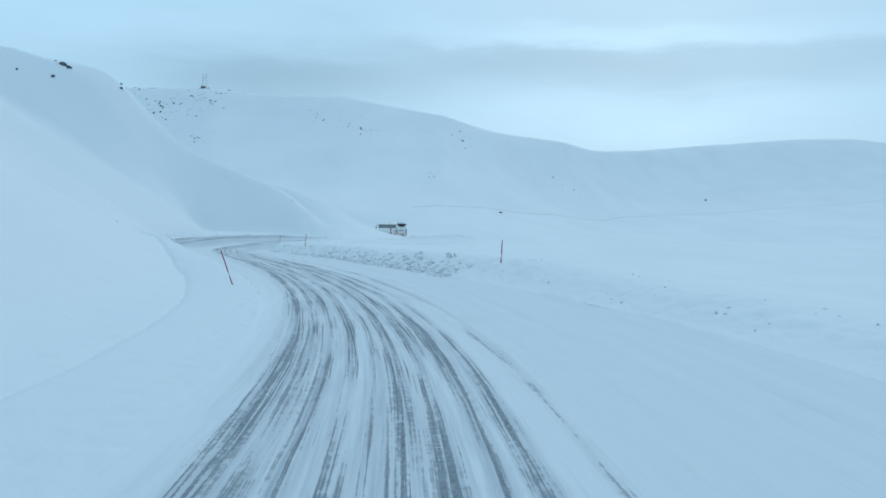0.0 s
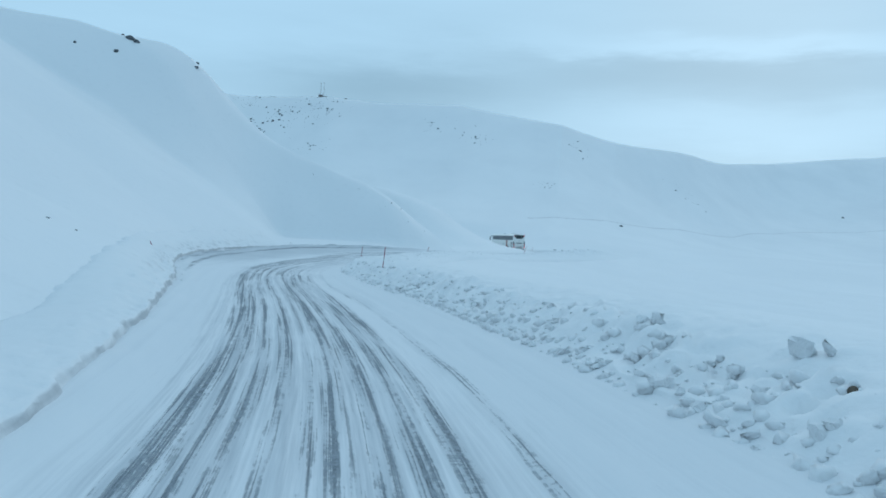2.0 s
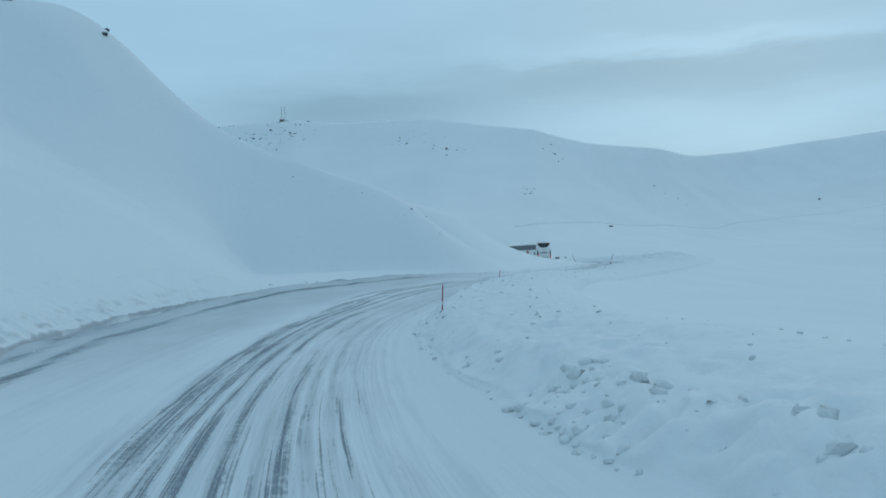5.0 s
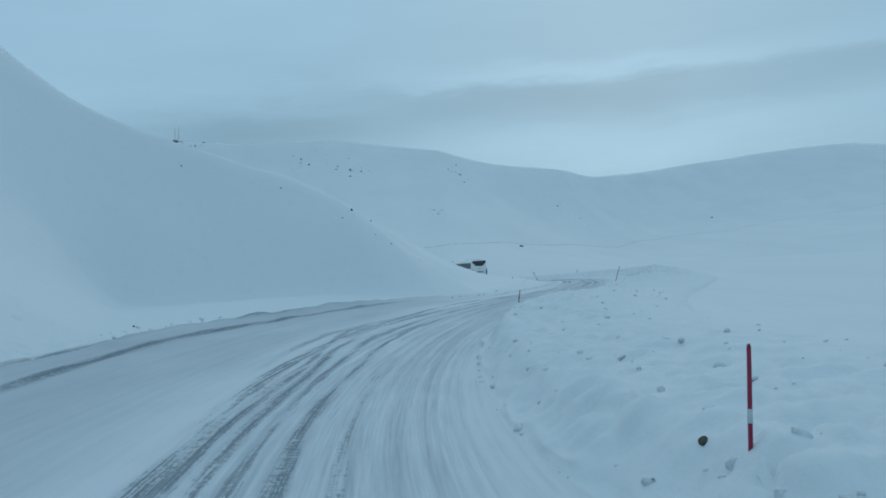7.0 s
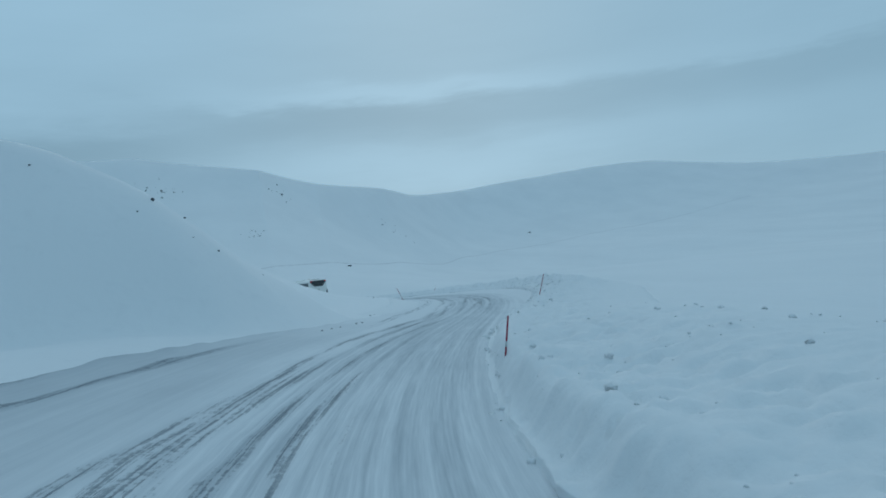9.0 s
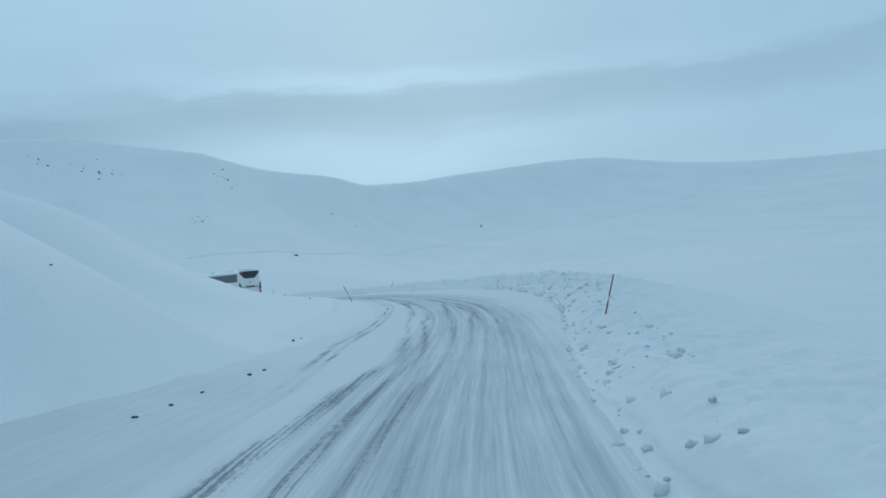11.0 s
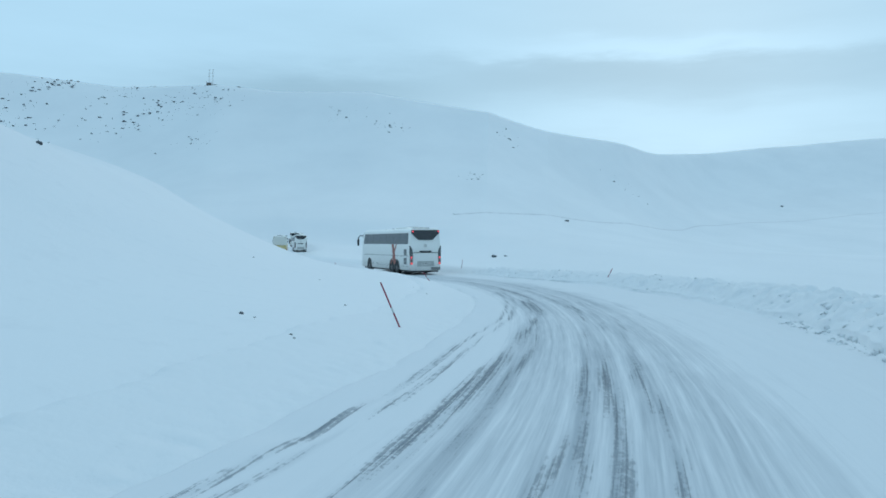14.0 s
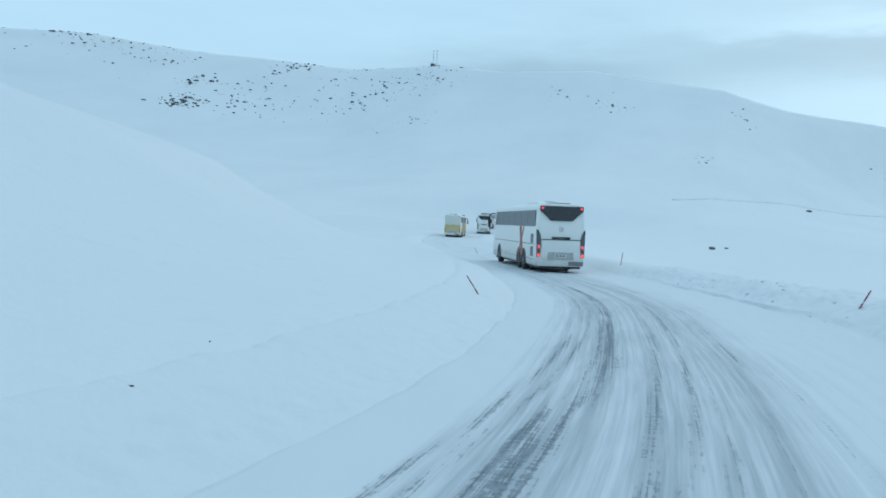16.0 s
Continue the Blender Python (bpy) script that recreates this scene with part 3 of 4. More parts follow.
def build_road():
    k0, k1 = np.searchsorted(RS, -12), np.searchsorted(RS, 335)
    rows = np.arange(k0, k1)
    u = np.linspace(0, 1, 130)
    dl, dr = -RC[rows, 4] - 0.35, RC[rows, 5] + 1.1
    D = dl[:, None] + (dr - dl)[:, None] * u[None]
    I = np.repeat(rows[:, None], len(u), 1)
    X = RC[I, 0] + RN[I, 0] * D
    Y = RC[I, 1] + RN[I, 1] * D
    S = RS[I]
    Z = road_height(I, D)
    U = D - np.interp(S, [-20, 60, 73, 88, 104, 118, 140, 155, 280], [0, 0, -0.35, -0.85, -0.7, -0.2, -0.7, -0.8, -0.8])
    # ruts pressed by the wheels
    ruts = np.exp(-((U + 1.05) / 0.42) ** 2) + np.exp(-((U - 0.55) / 0.5) ** 2) + 0.5 * np.exp(-((U - 1.7) / 0.4) ** 2)
    Z = Z - 0.02 * ruts + 0.012 * fbm(U * 5, S * 0.12, 3, 3) + 0.010 * fbm(D * 3, S * 1.2, 3, 8)
    edge = np.minimum(D + RC[I, 4], RC[I, 5] - D)
    # low windrows left by the plough along the outer lane
    lee = D + RC[I, 4] - 0.25 * fbm(S / 7, S * 0, 2, 14)
    on = sstep(54, 64, S) * (1 - sstep(104, 114, S)) * (0.75 + 0.5 * vnoise(S * 0.7, D * 0, 15))
    inner_lee = D - np.interp(S, [55, 60, 72.5, 82, 89.5, 97, 104], [-3.74, -4.13, -5.6, -5.95, -6.2, -5.45, -5.2]) + 0.1
    Z = Z + on * 0.07 * np.exp(-(inner_lee / 0.13) ** 2)
    Z = Z + on * (0.09 * np.exp(-((lee - 0.25) / 0.16) ** 2))
    Z = Z + (0.05 - 0.04 * (D < 0) * (1 - sstep(20, 28, S))) * (D < 0) * (1 - sstep(0.0, 0.9, edge)) * (1 + 0.7 * vnoise(D * 2, S * 1.3, 4)) - 0.35 * np.where(D < 0, 1 - sstep(-0.35, -0.05, edge), 0.3 * (1 - sstep(-0.35, 0.08, edge)) + 0.7 * (1 - sstep(-1.1, -0.7, edge)))
    ob = mesh_grid("road", X, Y, Z, ROAD, np.stack([D, S], -1))
    return tagged(ob, "snow-covered road with dark icy wheel tracks", "road", kind="structure")


road = build_road()


# ---------------------------------------------------------------- helpers for things
def part(name, bm, material, parent, label="", smooth=False, bevel=0.0):
    """Links a bmesh as one mesh object under a thing or under a part."""
    me = bpy.data.meshes.new(name)
    bm.normal_update()
    bm.to_mesh(me)
    bm.free()
    me.materials.append(material)
    if smooth:
        me.polygons.foreach_set("use_smooth", np.full(len(me.polygons), True))
    ob = new(name, me)
    ob.parent = parent
    if label:
        ob["label"] = label
    if bevel:
        mod = ob.modifiers.new("worn_edge", "BEVEL")
        mod.width, mod.segments, mod.limit_method = bevel, 2, "ANGLE"
    return ob


def thing(name, m, label, category, group="", kind=""):
    ob = new(name)
    ob.empty_display_size = 0.2
    ob.matrix_world = m
    return tagged(ob, label, category, group, kind)


def bm_box(*boxes):
    bm = bmesh.new()
    for lo, hi in boxes:
        bmesh.ops.create_cube(bm, size=1, matrix=Matrix.Translation([(a + b) / 2 for a, b in zip(lo, hi)]) @ Matrix.Diagonal([b - a for a, b in zip(lo, hi)] + [1]))
    return bm


def bm_prism(points, axis, lo, hi):
    """A flat outline given in the two other axes, pushed from lo to hi along axis."""
    bm = bmesh.new()

    def at(p, q):
        return {"x": (q, p[0], p[1]), "y": (p[0], q, p[1]), "z": (p[0], p[1], q)}[axis]

    a = [bm.verts.new(at(p, lo)) for p in points]
    b = [bm.verts.new(at(p, hi)) for p in points]
    bm.faces.new(a)
    bm.faces.new(b[::-1])
    for i in range(len(points)):
        j = (i + 1) % len(points)
        bm.faces.new((a[j], a[i], b[i], b[j]))
    bmesh.ops.recalc_face_normals(bm, faces=bm.faces)
    return bm


def bm_tube(points, radius, sides=10, taper=1.0):
    bm = bmesh.new()
    rings = []
    pts = [Vector(p) for p in points]
    for i, p in enumerate(pts):
        way = (pts[min(i + 1, len(pts) - 1)] - pts[max(i - 1, 0)]).normalized()
        m = way.to_track_quat("Z", "Y").to_matrix()
        r = radius * (1 + (taper - 1) * i / (len(pts) - 1))
        rings.append([bm.verts.new(p + m @ Vector((r * math.cos(2 * math.pi * k / sides), r * math.sin(2 * math.pi * k / sides), 0))) for k in range(sides)])
    for a, b in zip(rings[:-1], rings[1:]):
        for k in range(sides):
            bm.faces.new((a[k], a[(k + 1) % sides], b[(k + 1) % sides], b[k]))
    bm.faces.new(rings[0][::-1])
    bm.faces.new(rings[-1])
    return bm


def bm_disc(center, radius, depth, axis="x", sides=28, inner=0.0):
    """A wheel-like disc with rounded shoulders about an axis."""
    bm = bmesh.new()
    prof = [(inner, -depth / 2), (radius * 0.94, -depth / 2), (radius, -depth * 0.32), (radius, depth * 0.32), (radius * 0.94, depth / 2), (inner, depth / 2)]
    rings = []
    for k in range(sides):
        a = 2 * math.pi * k / sides
        ring = []
        for r, h in prof:
            c, q = r * math.cos(a), r * math.sin(a)
            p = {"x": (h, c, q), "y": (c, h, q), "z": (c, q, h)}[axis]
            ring.append(bm.verts.new(Vector(center) + Vector(p)))
        rings.append(ring)
    for k in range(sides):
        a, b = rings[k], rings[(k + 1) % sides]
        for i in range(len(prof)):
            j = (i + 1) % len(prof)
            bm.faces.new((a[i], a[j], b[j], b[i]))
    bmesh.ops.remove_doubles(bm, verts=bm.verts, dist=1e-5)
    bmesh.ops.recalc_face_normals(bm, faces=bm.faces)
    return bm


# ---------------------------------------------------------------- materials of the things
def coach_paint(name, color, dirt=(0.30, 0.29, 0.27), amount=0.55):
    n = Nodes(name)
    grime = n.noise(2.2, 6, 0.65)
    drip = n.noise(3.0, 4, 0.6, stretch=(1.5, 1.5, 0.25))
    sp = n.N.new("ShaderNodeSeparateXYZ")
    n.L.new(n.tc.outputs["Object"], sp.inputs[0])
    low = n.ramp(n.math("DIVIDE", sp.outputs[2], 3.6, clamp=True), [(0.06, 1.0), (0.28, 0.35), (0.6, 0.12), (1.0, 0.08)])
    k = n.math("MULTIPLY", n.math("MULTIPLY", low, n.math("ADD", grime, n.math("MULTIPLY", drip, 0.6))), amount * 1.2, clamp=True)
    return n.done(n.mix(k, color, dirt), n.math("MULTIPLY_ADD", k, 0.4, 0.28), normal=n.bump(grime, 0.05, 0.01))


PAINT = coach_paint("white_coach_paint", (0.84, 0.84, 0.815))
YELLOW = coach_paint("yellow_coach_paint", (0.62, 0.40, 0.05), (0.42, 0.33, 0.15), 0.5)
FOIL = plain("red_brown_foil", (0.36, 0.10, 0.07), 0.45, wear=0.15)
ORANGE = plain("orange_foil", (0.50, 0.13, 0.035), 0.4)
GLASS = plain("tinted_window", (0.030, 0.036, 0.042), 0.10, wear=0.2, Specular_IOR_Level=0.6)
JOINT = plain("window_joint", (0.075, 0.085, 0.096), 0.4, wear=0.2)
PALE = coach_paint("snow_dusted_pale_panel", (0.66, 0.655, 0.61), (0.45, 0.42, 0.34), 0.6)
TAWNY = coach_paint("dusty_yellow_panel", (0.58, 0.46, 0.20), (0.46, 0.42, 0.33), 0.6)
SMOKED = plain("smoked_brown_window", (0.05, 0.045, 0.042), 0.3, wear=0.2)
GLASS_SIDE = plain("frosted_side_window", (0.11, 0.125, 0.14), 0.35, wear=0.2)
BLACK = plain("black_plastic", (0.022, 0.023, 0.025), 0.5, wear=0.2)
GREY = plain("grey_trim", (0.20, 0.205, 0.21), 0.55, wear=0.15)
DUSTY = plain("road_dust_grey", (0.46, 0.46, 0.45), 0.7, wear=0.12)
PANEL = plain("dark_grey_panel", (0.075, 0.083, 0.09), 0.5, wear=0.15)
RUBBER = plain("tyre_rubber", (0.03, 0.03, 0.031), 0.8, wear=0.2, scale=12)
RIM = plain("dirty_steel_rim", (0.25, 0.25, 0.25), 0.5, 0.4, wear=0.25)
PLATE = plain("white_plate", (0.62, 0.62, 0.60), 0.5)
STEEL = plain("galvanised_steel", (0.28, 0.29, 0.30), 0.5, 0.5)
POLE_RED = plain("red_marker_plastic", (0.30, 0.010, 0.045), 0.5, wear=0.15, scale=20)
REFLECT = plain("grey_reflective_band", (0.55, 0.57, 0.58), 0.35)
EARTH = plain("frozen_earth", (0.10, 0.08, 0.06), 0.9, wear=0.3, scale=5)
HUT = plain("weathered_hut_boards", (0.16, 0.14, 0.13), 0.8)


def lamp_material(name, color, power):
    m = bpy.data.materials.new(name)
    m.use_nodes = True
    b = m.node_tree.nodes["Principled BSDF"]
    b.inputs["Base Color"].default_value = (*color, 1)
    b.inputs["Roughness"].default_value = 0.3
    b.inputs["Emission Color"].default_value = (*color, 1)
    b.inputs["Emission Strength"].default_value = power
    return m


TAIL = lamp_material("lit_red_lamp", (0.92, 0.05, 0.07), 1.0)
BRIGHT_TAIL = lamp_material("lit_orange_red_lamp", (0.95, 0.07, 0.06), 1.1)
DULL_RED = plain("unlit_red_lens", (0.22, 0.03, 0.03), 0.3)


# ---------------------------------------------------------------- snow banks along the road
def strip(name, side, reach, label):
    """Bank of ploughed snow along one hand of the road; side is +1 to the right."""
    run = np.arange(-8, 196, 0.1)
    q = np.concatenate([np.arange(-0.35, -0.10, 0.08), np.arange(-0.10, 0.26, 0.03), np.arange(0.26, 2.2, 0.07), np.arange(2.2, reach, 0.12)])
    S = np.repeat(run[:, None], len(q), 1)
    Q = np.repeat(q[None], len(run), 0)
    I = np.clip(np.rint((S - RS[0]) / 0.25).astype(int), 0, len(RS) - 1)

    def fine(col):
        return np.repeat(np.interp(run, RS, col)[:, None], len(q), 1)

    cx, cy, nx, ny = fine(RC[:, 0]), fine(RC[:, 1]), fine(RN[:, 0]), fine(RN[:, 1])
    edge = fine(RC[:, 5] if side > 0 else RC[:, 4])
    wav = (0.35 if side > 0 else 0.14) * fbm(S / 5.0, S * 0 + 3.3, 3, 71 + int(side)) + 0.09 * vnoise(S * 1.4, S * 0, 75) + 0.05 * vnoise(S * 4.1, S * 0, 76)
    if side < 0:
        wav = wav * (0.15 + 0.85 * sstep(20, 28, S))
    D = side * (edge + Q + wav * sstep(-0.3, 0.3, Q))
    X, Y = cx + nx * D, cy + ny * D
    flat = I.ravel()
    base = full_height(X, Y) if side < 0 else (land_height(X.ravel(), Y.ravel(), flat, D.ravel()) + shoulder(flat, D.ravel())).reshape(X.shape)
    road_z = road_height(I, D)
    if side > 0:
        rough = np.interp(S, [-8, 18, 26, 55, 64, 100, 110, 124, 132, 146, 160, 196], [0.2, 0.25, 0.8, 0.8, 0.55, 0.5, 0.38, 0.45, 0.75, 0.9, 0.6, 0.5])
        cut = np.interp(S, [-8, 20, 30, 60, 75, 106, 114, 124, 134, 146, 196], [0.0, 0.01, 0.08, 0.10, 0.10, 0.11, 0.08, 0.09, 0.15, 0.15, 0.08])
    else:
        rough = np.interp(S, [-8, 22, 34, 50, 60, 84, 94, 118, 196], [0.0, 0.0, 0.2, 0.5, 0.6, 0.45, 0.0, 0.0, 0.03])
        cut = np.interp(S, [-8, 18, 26, 40, 54, 66, 82, 92, 114, 124, 196], [0.0, 0.03, 0.16, 0.19, 0.22, 0.22, 0.16, 0.0, 0.0, 0.02, 0.02])
    lumps = np.abs(vnoise(X * 2.3, Y * 2.3, 51)) * 0.9 + np.abs(vnoise(X * 4.6 + 3, Y * 4.6, 52)) * 0.5 + np.abs(vnoise(X * 9.0, Y * 9.0, 53)) * 0.22 - 0.55
    broad = fbm(X / 1.6, Y / 1.6, 2, 57)
    inside = sstep(-0.1, 0.5, Q) * (1 - sstep(2.0, reach * 0.8, Q) * 0.75) * (1 - 0.7 * sstep(0.8, 1.9, Q) * (1 - sstep(56, 66, S)))
    if side < 0:
        inside = sstep(-0.1, 0.3, Q) * (1 - 0.85 * sstep(0.5, 1.1, Q))
    face = sstep(-0.12, 0.10 + 0.12 * vnoise(S * 0.9, S * 0, 61), Q) if side > 0 else sstep(-0.05, 0.06 + 0.05 * vnoise(S * 1.7, S * 0, 61), Q)
    dents = sstep(0.45, 0.75, vnoise(X * 2.4 + 40, Y * 2.4, 58)) + 0.6 * sstep(0.4, 0.7, vnoise(X * 5.1, Y * 5.1 + 9, 59))
    Z = base + rough * inside * (0.22 * lumps + 0.12 * broad - 0.09 * dents) + cut * face * (1 - sstep(0.6, 2.2, Q))
    Z = Z + 0.02 * fbm(X * 5, Y * 5, 2, 63) * inside
    Z = np.where(Q < 0, np.minimum(Z, np.maximum(road_z + 0.05, base)) - 0.18 * (1 - sstep(-0.35, -0.1, Q)), Z)
    ends = sstep(-8, -2, S) * (1 - sstep(188, 196, S))
    if side < 0:
        ends = ends * (1 - sstep(88, 93, S) * (1 - sstep(120, 125, S)))
    Z = Z - 0.30 * sstep(reach - 0.9, reach, Q) - 0.4 * (1 - ends)
    if side < 0:
        X, Y, Z = X[:, ::-1], Y[:, ::-1], Z[:, ::-1]
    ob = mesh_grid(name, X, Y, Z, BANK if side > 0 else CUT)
    return tagged(ob, label, "snow bank", kind="structure")


bank_right = strip("snow_bank_right", 1, 6.4, "rough bank of ploughed snow clods beside the road")
bank_left = strip("snow_bank_left", -1, 2.6, "low cut edge of ploughed snow below the hillside")


def clod_mesh(seed, name="snow_clod"):
    """A broken block of packed snow, about one metre across before scaling."""
    rng = random.Random(seed)
    bm = bmesh.new()
    bmesh.ops.create_cube(bm, size=1)
    bmesh.ops.subdivide_edges(bm, edges=bm.edges[:], cuts=1, use_grid_fill=True)
    sx, sy, sz = rng.uniform(0.8, 1.3), rng.uniform(0.6, 1.0), rng.uniform(0.45, 0.85)
    for v in bm.verts:
        round_ = 0.62 if v.co.length > 0.8 else 0.8 if v.co.length > 0.65 else 1.0
        v.co = Vector((v.co.x * sx, v.co.y * sy, v.co.z * sz)) * round_ + Vector([rng.uniform(-0.13, 0.13) for _ in range(3)])
    me = bpy.data.meshes.new(name)
    bm.to_mesh(me)
    bm.free()
    me.polygons.foreach_set("use_smooth", np.full(len(me.polygons), seed % 3 != 0))
    me.materials.append(BANK)
    return me


CLODS = [clod_mesh(k) for k in range(14)]
# stretch of road, how many, reach from the edge, size; side +1 to the right
HEAPS = [(1, 25, 47, 2600, -0.30, 0.95, 0.03, 0.21), (1, 45, 62, 560, -0.25, 1.1, 0.03, 0.22), (1, 60, 108, 420, 0.3, 5.2, 0.03, 0.14), (1, 58, 112, 620, -0.30, 0.7, 0.03, 0.16), (1, 112, 127, 420, -0.25, 1.6, 0.035, 0.17), (1, 127, 150, 1500, -0.25, 1.6, 0.035, 0.21), (1, 150, 190, 260, 0.0, 1.7, 0.05, 0.16),
         (-1, 24, 50, 260, -0.1, 0.3, 0.025, 0.08), (-1, 48, 58, 260, -0.25, 0.7, 0.03, 0.14), (-1, 58, 95, 700, -0.25, 0.8, 0.03, 0.15), (1, 4, 25, 70, 0.2, 2.4, 0.04, 0.10)]


def scatter_clods():
    rng = random.Random(11)
    big, small = [], []
    for side, s0, s1, count, q0, q1, lo, hi in HEAPS:
        for _ in range(count):
            s = rng.uniform(s0, s1)
            clump = 0.5 + 0.5 * math.sin(s * 0.9) * math.sin(s * 0.37 + 1.0)
            if rng.random() > 0.45 + 0.55 * clump:
                continue
            q = q0 + (q1 - q0) * rng.random() ** (2.0 if s < 60 else 1.5)
            k = int(np.searchsorted(RS, s))
            d = side * ((RC[k, 5] if side > 0 else RC[k, 4]) + q)
            size = lo + (hi - lo) * rng.random() ** 3.2
            row = (side, RC[k, 0] + RN[k, 0] * d, RC[k, 1] + RN[k, 1] * d, size, rng.uniform(0, 6.28), rng.uniform(-0.6, 0.6), rng.uniform(-0.6, 0.6), rng.randrange(len(CLODS)), q)
            (big if size > 0.085 and s < 148 and side > 0 else small).append(row)
    # two slabs that stand upright on the bank
    rng.shuffle(big)
    small.extend(big[286:])
    big = big[:286]
    big.append((1, -1.30, 33.15, 0.27, 0.4, 1.2, 0.2, 3, 0.8))
    big.append((1, -1.12, 33.05, 0.2, 1.4, 0.3, 0.8, 5, 0.8))
    big.append((1, 0.02, 30.45, 0.28, 2.2, 1.1, -0.3, 6, 0.8))
    big.append((1, 0.24, 30.3, 0.2, 1.2, 0.9, 0.5, 8, 0.8))
    # single large lumps further on
    big.append((1, -9.17, 50.26, 0.17, 0.8, 0.2, 0.1, 2, 0.3))
    big.append((1, -9.41, 52.24, 0.20, 1.9, 0.3, -0.4, 7, 0.6))
    big.append((1, -8.74, 50.59, 0.22, 2.7, -0.3, 0.2, 9, 0.6))
    big.append((1, -16.0, 80.97, 0.14, 0.3, 0.2, 0.2, 4, 0.7))
    return big, small


def surface_at(x, y):
    """Snow surface on the banks for arrays of places, near enough to bed a clod."""
    idx, d = along(x, y)
    z = land_height(x, y, idx, d) + shoulder(idx, d)
    inside = np.minimum(d + RC[idx, 4], RC[idx, 5] - d)
    return np.where(inside > 0, road_height(idx, d), z)


def bedded(x, y):
    """Surface on which a clod lies: the roadway, the land or the rough right bank, whichever is on top."""
    z = surface_at(x, y)
    tree = kdtree.KDTree(len(bank_right.data.vertices))
    for i, v in enumerate(bank_right.data.vertices):
        tree.insert(v.co, i)
    tree.balance()
    for i, (px, py) in enumerate(zip(x, y)):
        co, _, far = tree.find((px, py, z[i]))
        if math.hypot(co.x - px, co.y - py) < 0.15:
            z[i] = max(co.z, z[i] - 0.1)
    return z


BIG, SMALL = scatter_clods()


def lay_clods():
    for rows, single in ((BIG, True), (SMALL, False)):
        a = np.array([r[1:3] for r in rows])
        zs = bedded(a[:, 0], a[:, 1])
        if single:
            for r, z in zip(rows, zs):
                ob = new("snow_clod", CLODS[r[7]])
                ob.parent = bank_right
                up = 0.06 if r[8] == 0.8 else 0.0
                ob.matrix_world = Matrix.LocRotScale((r[1], r[2], z + r[3] * 0.12 + up), Euler((r[5], r[6], r[4])), (r[3],) * 3)
        else:
            verts, faces = [], []
            base = [(np.array([v.co[:] for v in me.vertices]), [tuple(p.vertices) for p in me.polygons]) for me in CLODS]
            for r, z in zip(rows, zs):
                co, fs = base[r[7]]
                m = np.array(Matrix.LocRotScale((r[1], r[2], z + r[3] * 0.12), Euler((r[5], r[6], r[4])), (r[3],) * 3))
                n0 = len(verts)
                verts.extend((co @ m[:3, :3].T + m[:3, 3]).tolist())
                faces.extend(tuple(i + n0 for i in f) for f in fs)
            me = bpy.data.meshes.new("snow_crumbs")
            me.from_pydata(verts, [], faces)
            me.polygons.foreach_set("use_smooth", np.full(len(me.polygons), True))
            me.materials.append(BANK)
            tagged(new("snow_crumbs", me), "small broken crumbs of snow strewn along the banks", "snow", kind="stuff")


# ---------------------------------------------------------------- road marker poles
# foot, height above the snow, lean to the side and along, in degrees
POLES = [(-6.33, 23.7, 1.25, -20, 0), (1.62, 24.8, 0.82, 2, 0), (-19.8, 54.1, 0.60, -28, 0), (-9.65, 53.6, 0.9, 5, 3), (-15.4, 72.7, 0.85, 3, 0),
         (-14.81, 95.0, 0.80, 10, 0), (-6.80, 115.3, 1.0, 18, 0), (-8.1, 141.9, 1.05, -24, 0), (-9.2, 165.3, 0.62, -36, 0), (-0.3, 166.3, 0.55, 26, 0), (-8.5, 190.2, 0.8, 6, 0), (-22.1, 208.3, 0.5, -25, 0)]


def marker_pole(x, y, high, lean, tip):
    z = float(bedded(np.array([x]), np.array([y]))[0])
    word = "leaning" if abs(lean) > 8 else "upright"
    side = "ploughed snow" if lean > 0 else "drifted snow"
    ob = thing("snow_pole", pose(x, y, z - 0.03, tip, lean, 0), f"{word} red marker pole with grey band in {side}", "marker pole", "marker poles along the road")
    r = 0.018
    part("shaft", bm_tube([(0, 0, -0.25), (0, 0, high * 0.5), (0, 0, high)], r, 10, 0.9), POLE_RED, ob, smooth=True)
    part("reflective_band", bm_tube([(0, 0, high * 0.36), (0, 0, high * 0.48)], r + 0.002, 10), REFLECT, ob, "grey reflective band", smooth=True)
    part("cap", bm_tube([(0, 0, high), (0, 0, high + 0.012), (0, 0, high + 0.02)], r * 0.85, 10, 0.5), POLE_RED, ob)
    return ob


for row in POLES:
    marker_pole(*row)


# ---------------------------------------------------------------- rocks
def rock_mesh(seed, flat=0.6, name="rock"):
    rng = random.Random(seed)
    bm = bmesh.new()
    bmesh.ops.create_icosphere(bm, subdivisions=2, radius=0.5)
    off = Vector([rng.uniform(-50, 50) for _ in range(3)])
    for v in bm.verts:
        q = noise.noise(v.co * 2.1 + off) * 0.32 + noise.noise(v.co * 5 + off) * 0.10
        v.co = v.co * (1 + q)
        v.co.z *= flat
    me = bpy.data.meshes.new(name)
    bm.to_mesh(me)
    bm.free()
    me.materials.append(ROCK)
    return me


ROCKS = [rock_mesh(k, f) for k, f in enumerate((0.55, 0.7, 0.45, 0.8, 0.5, 0.65, 0.9, 0.4))]
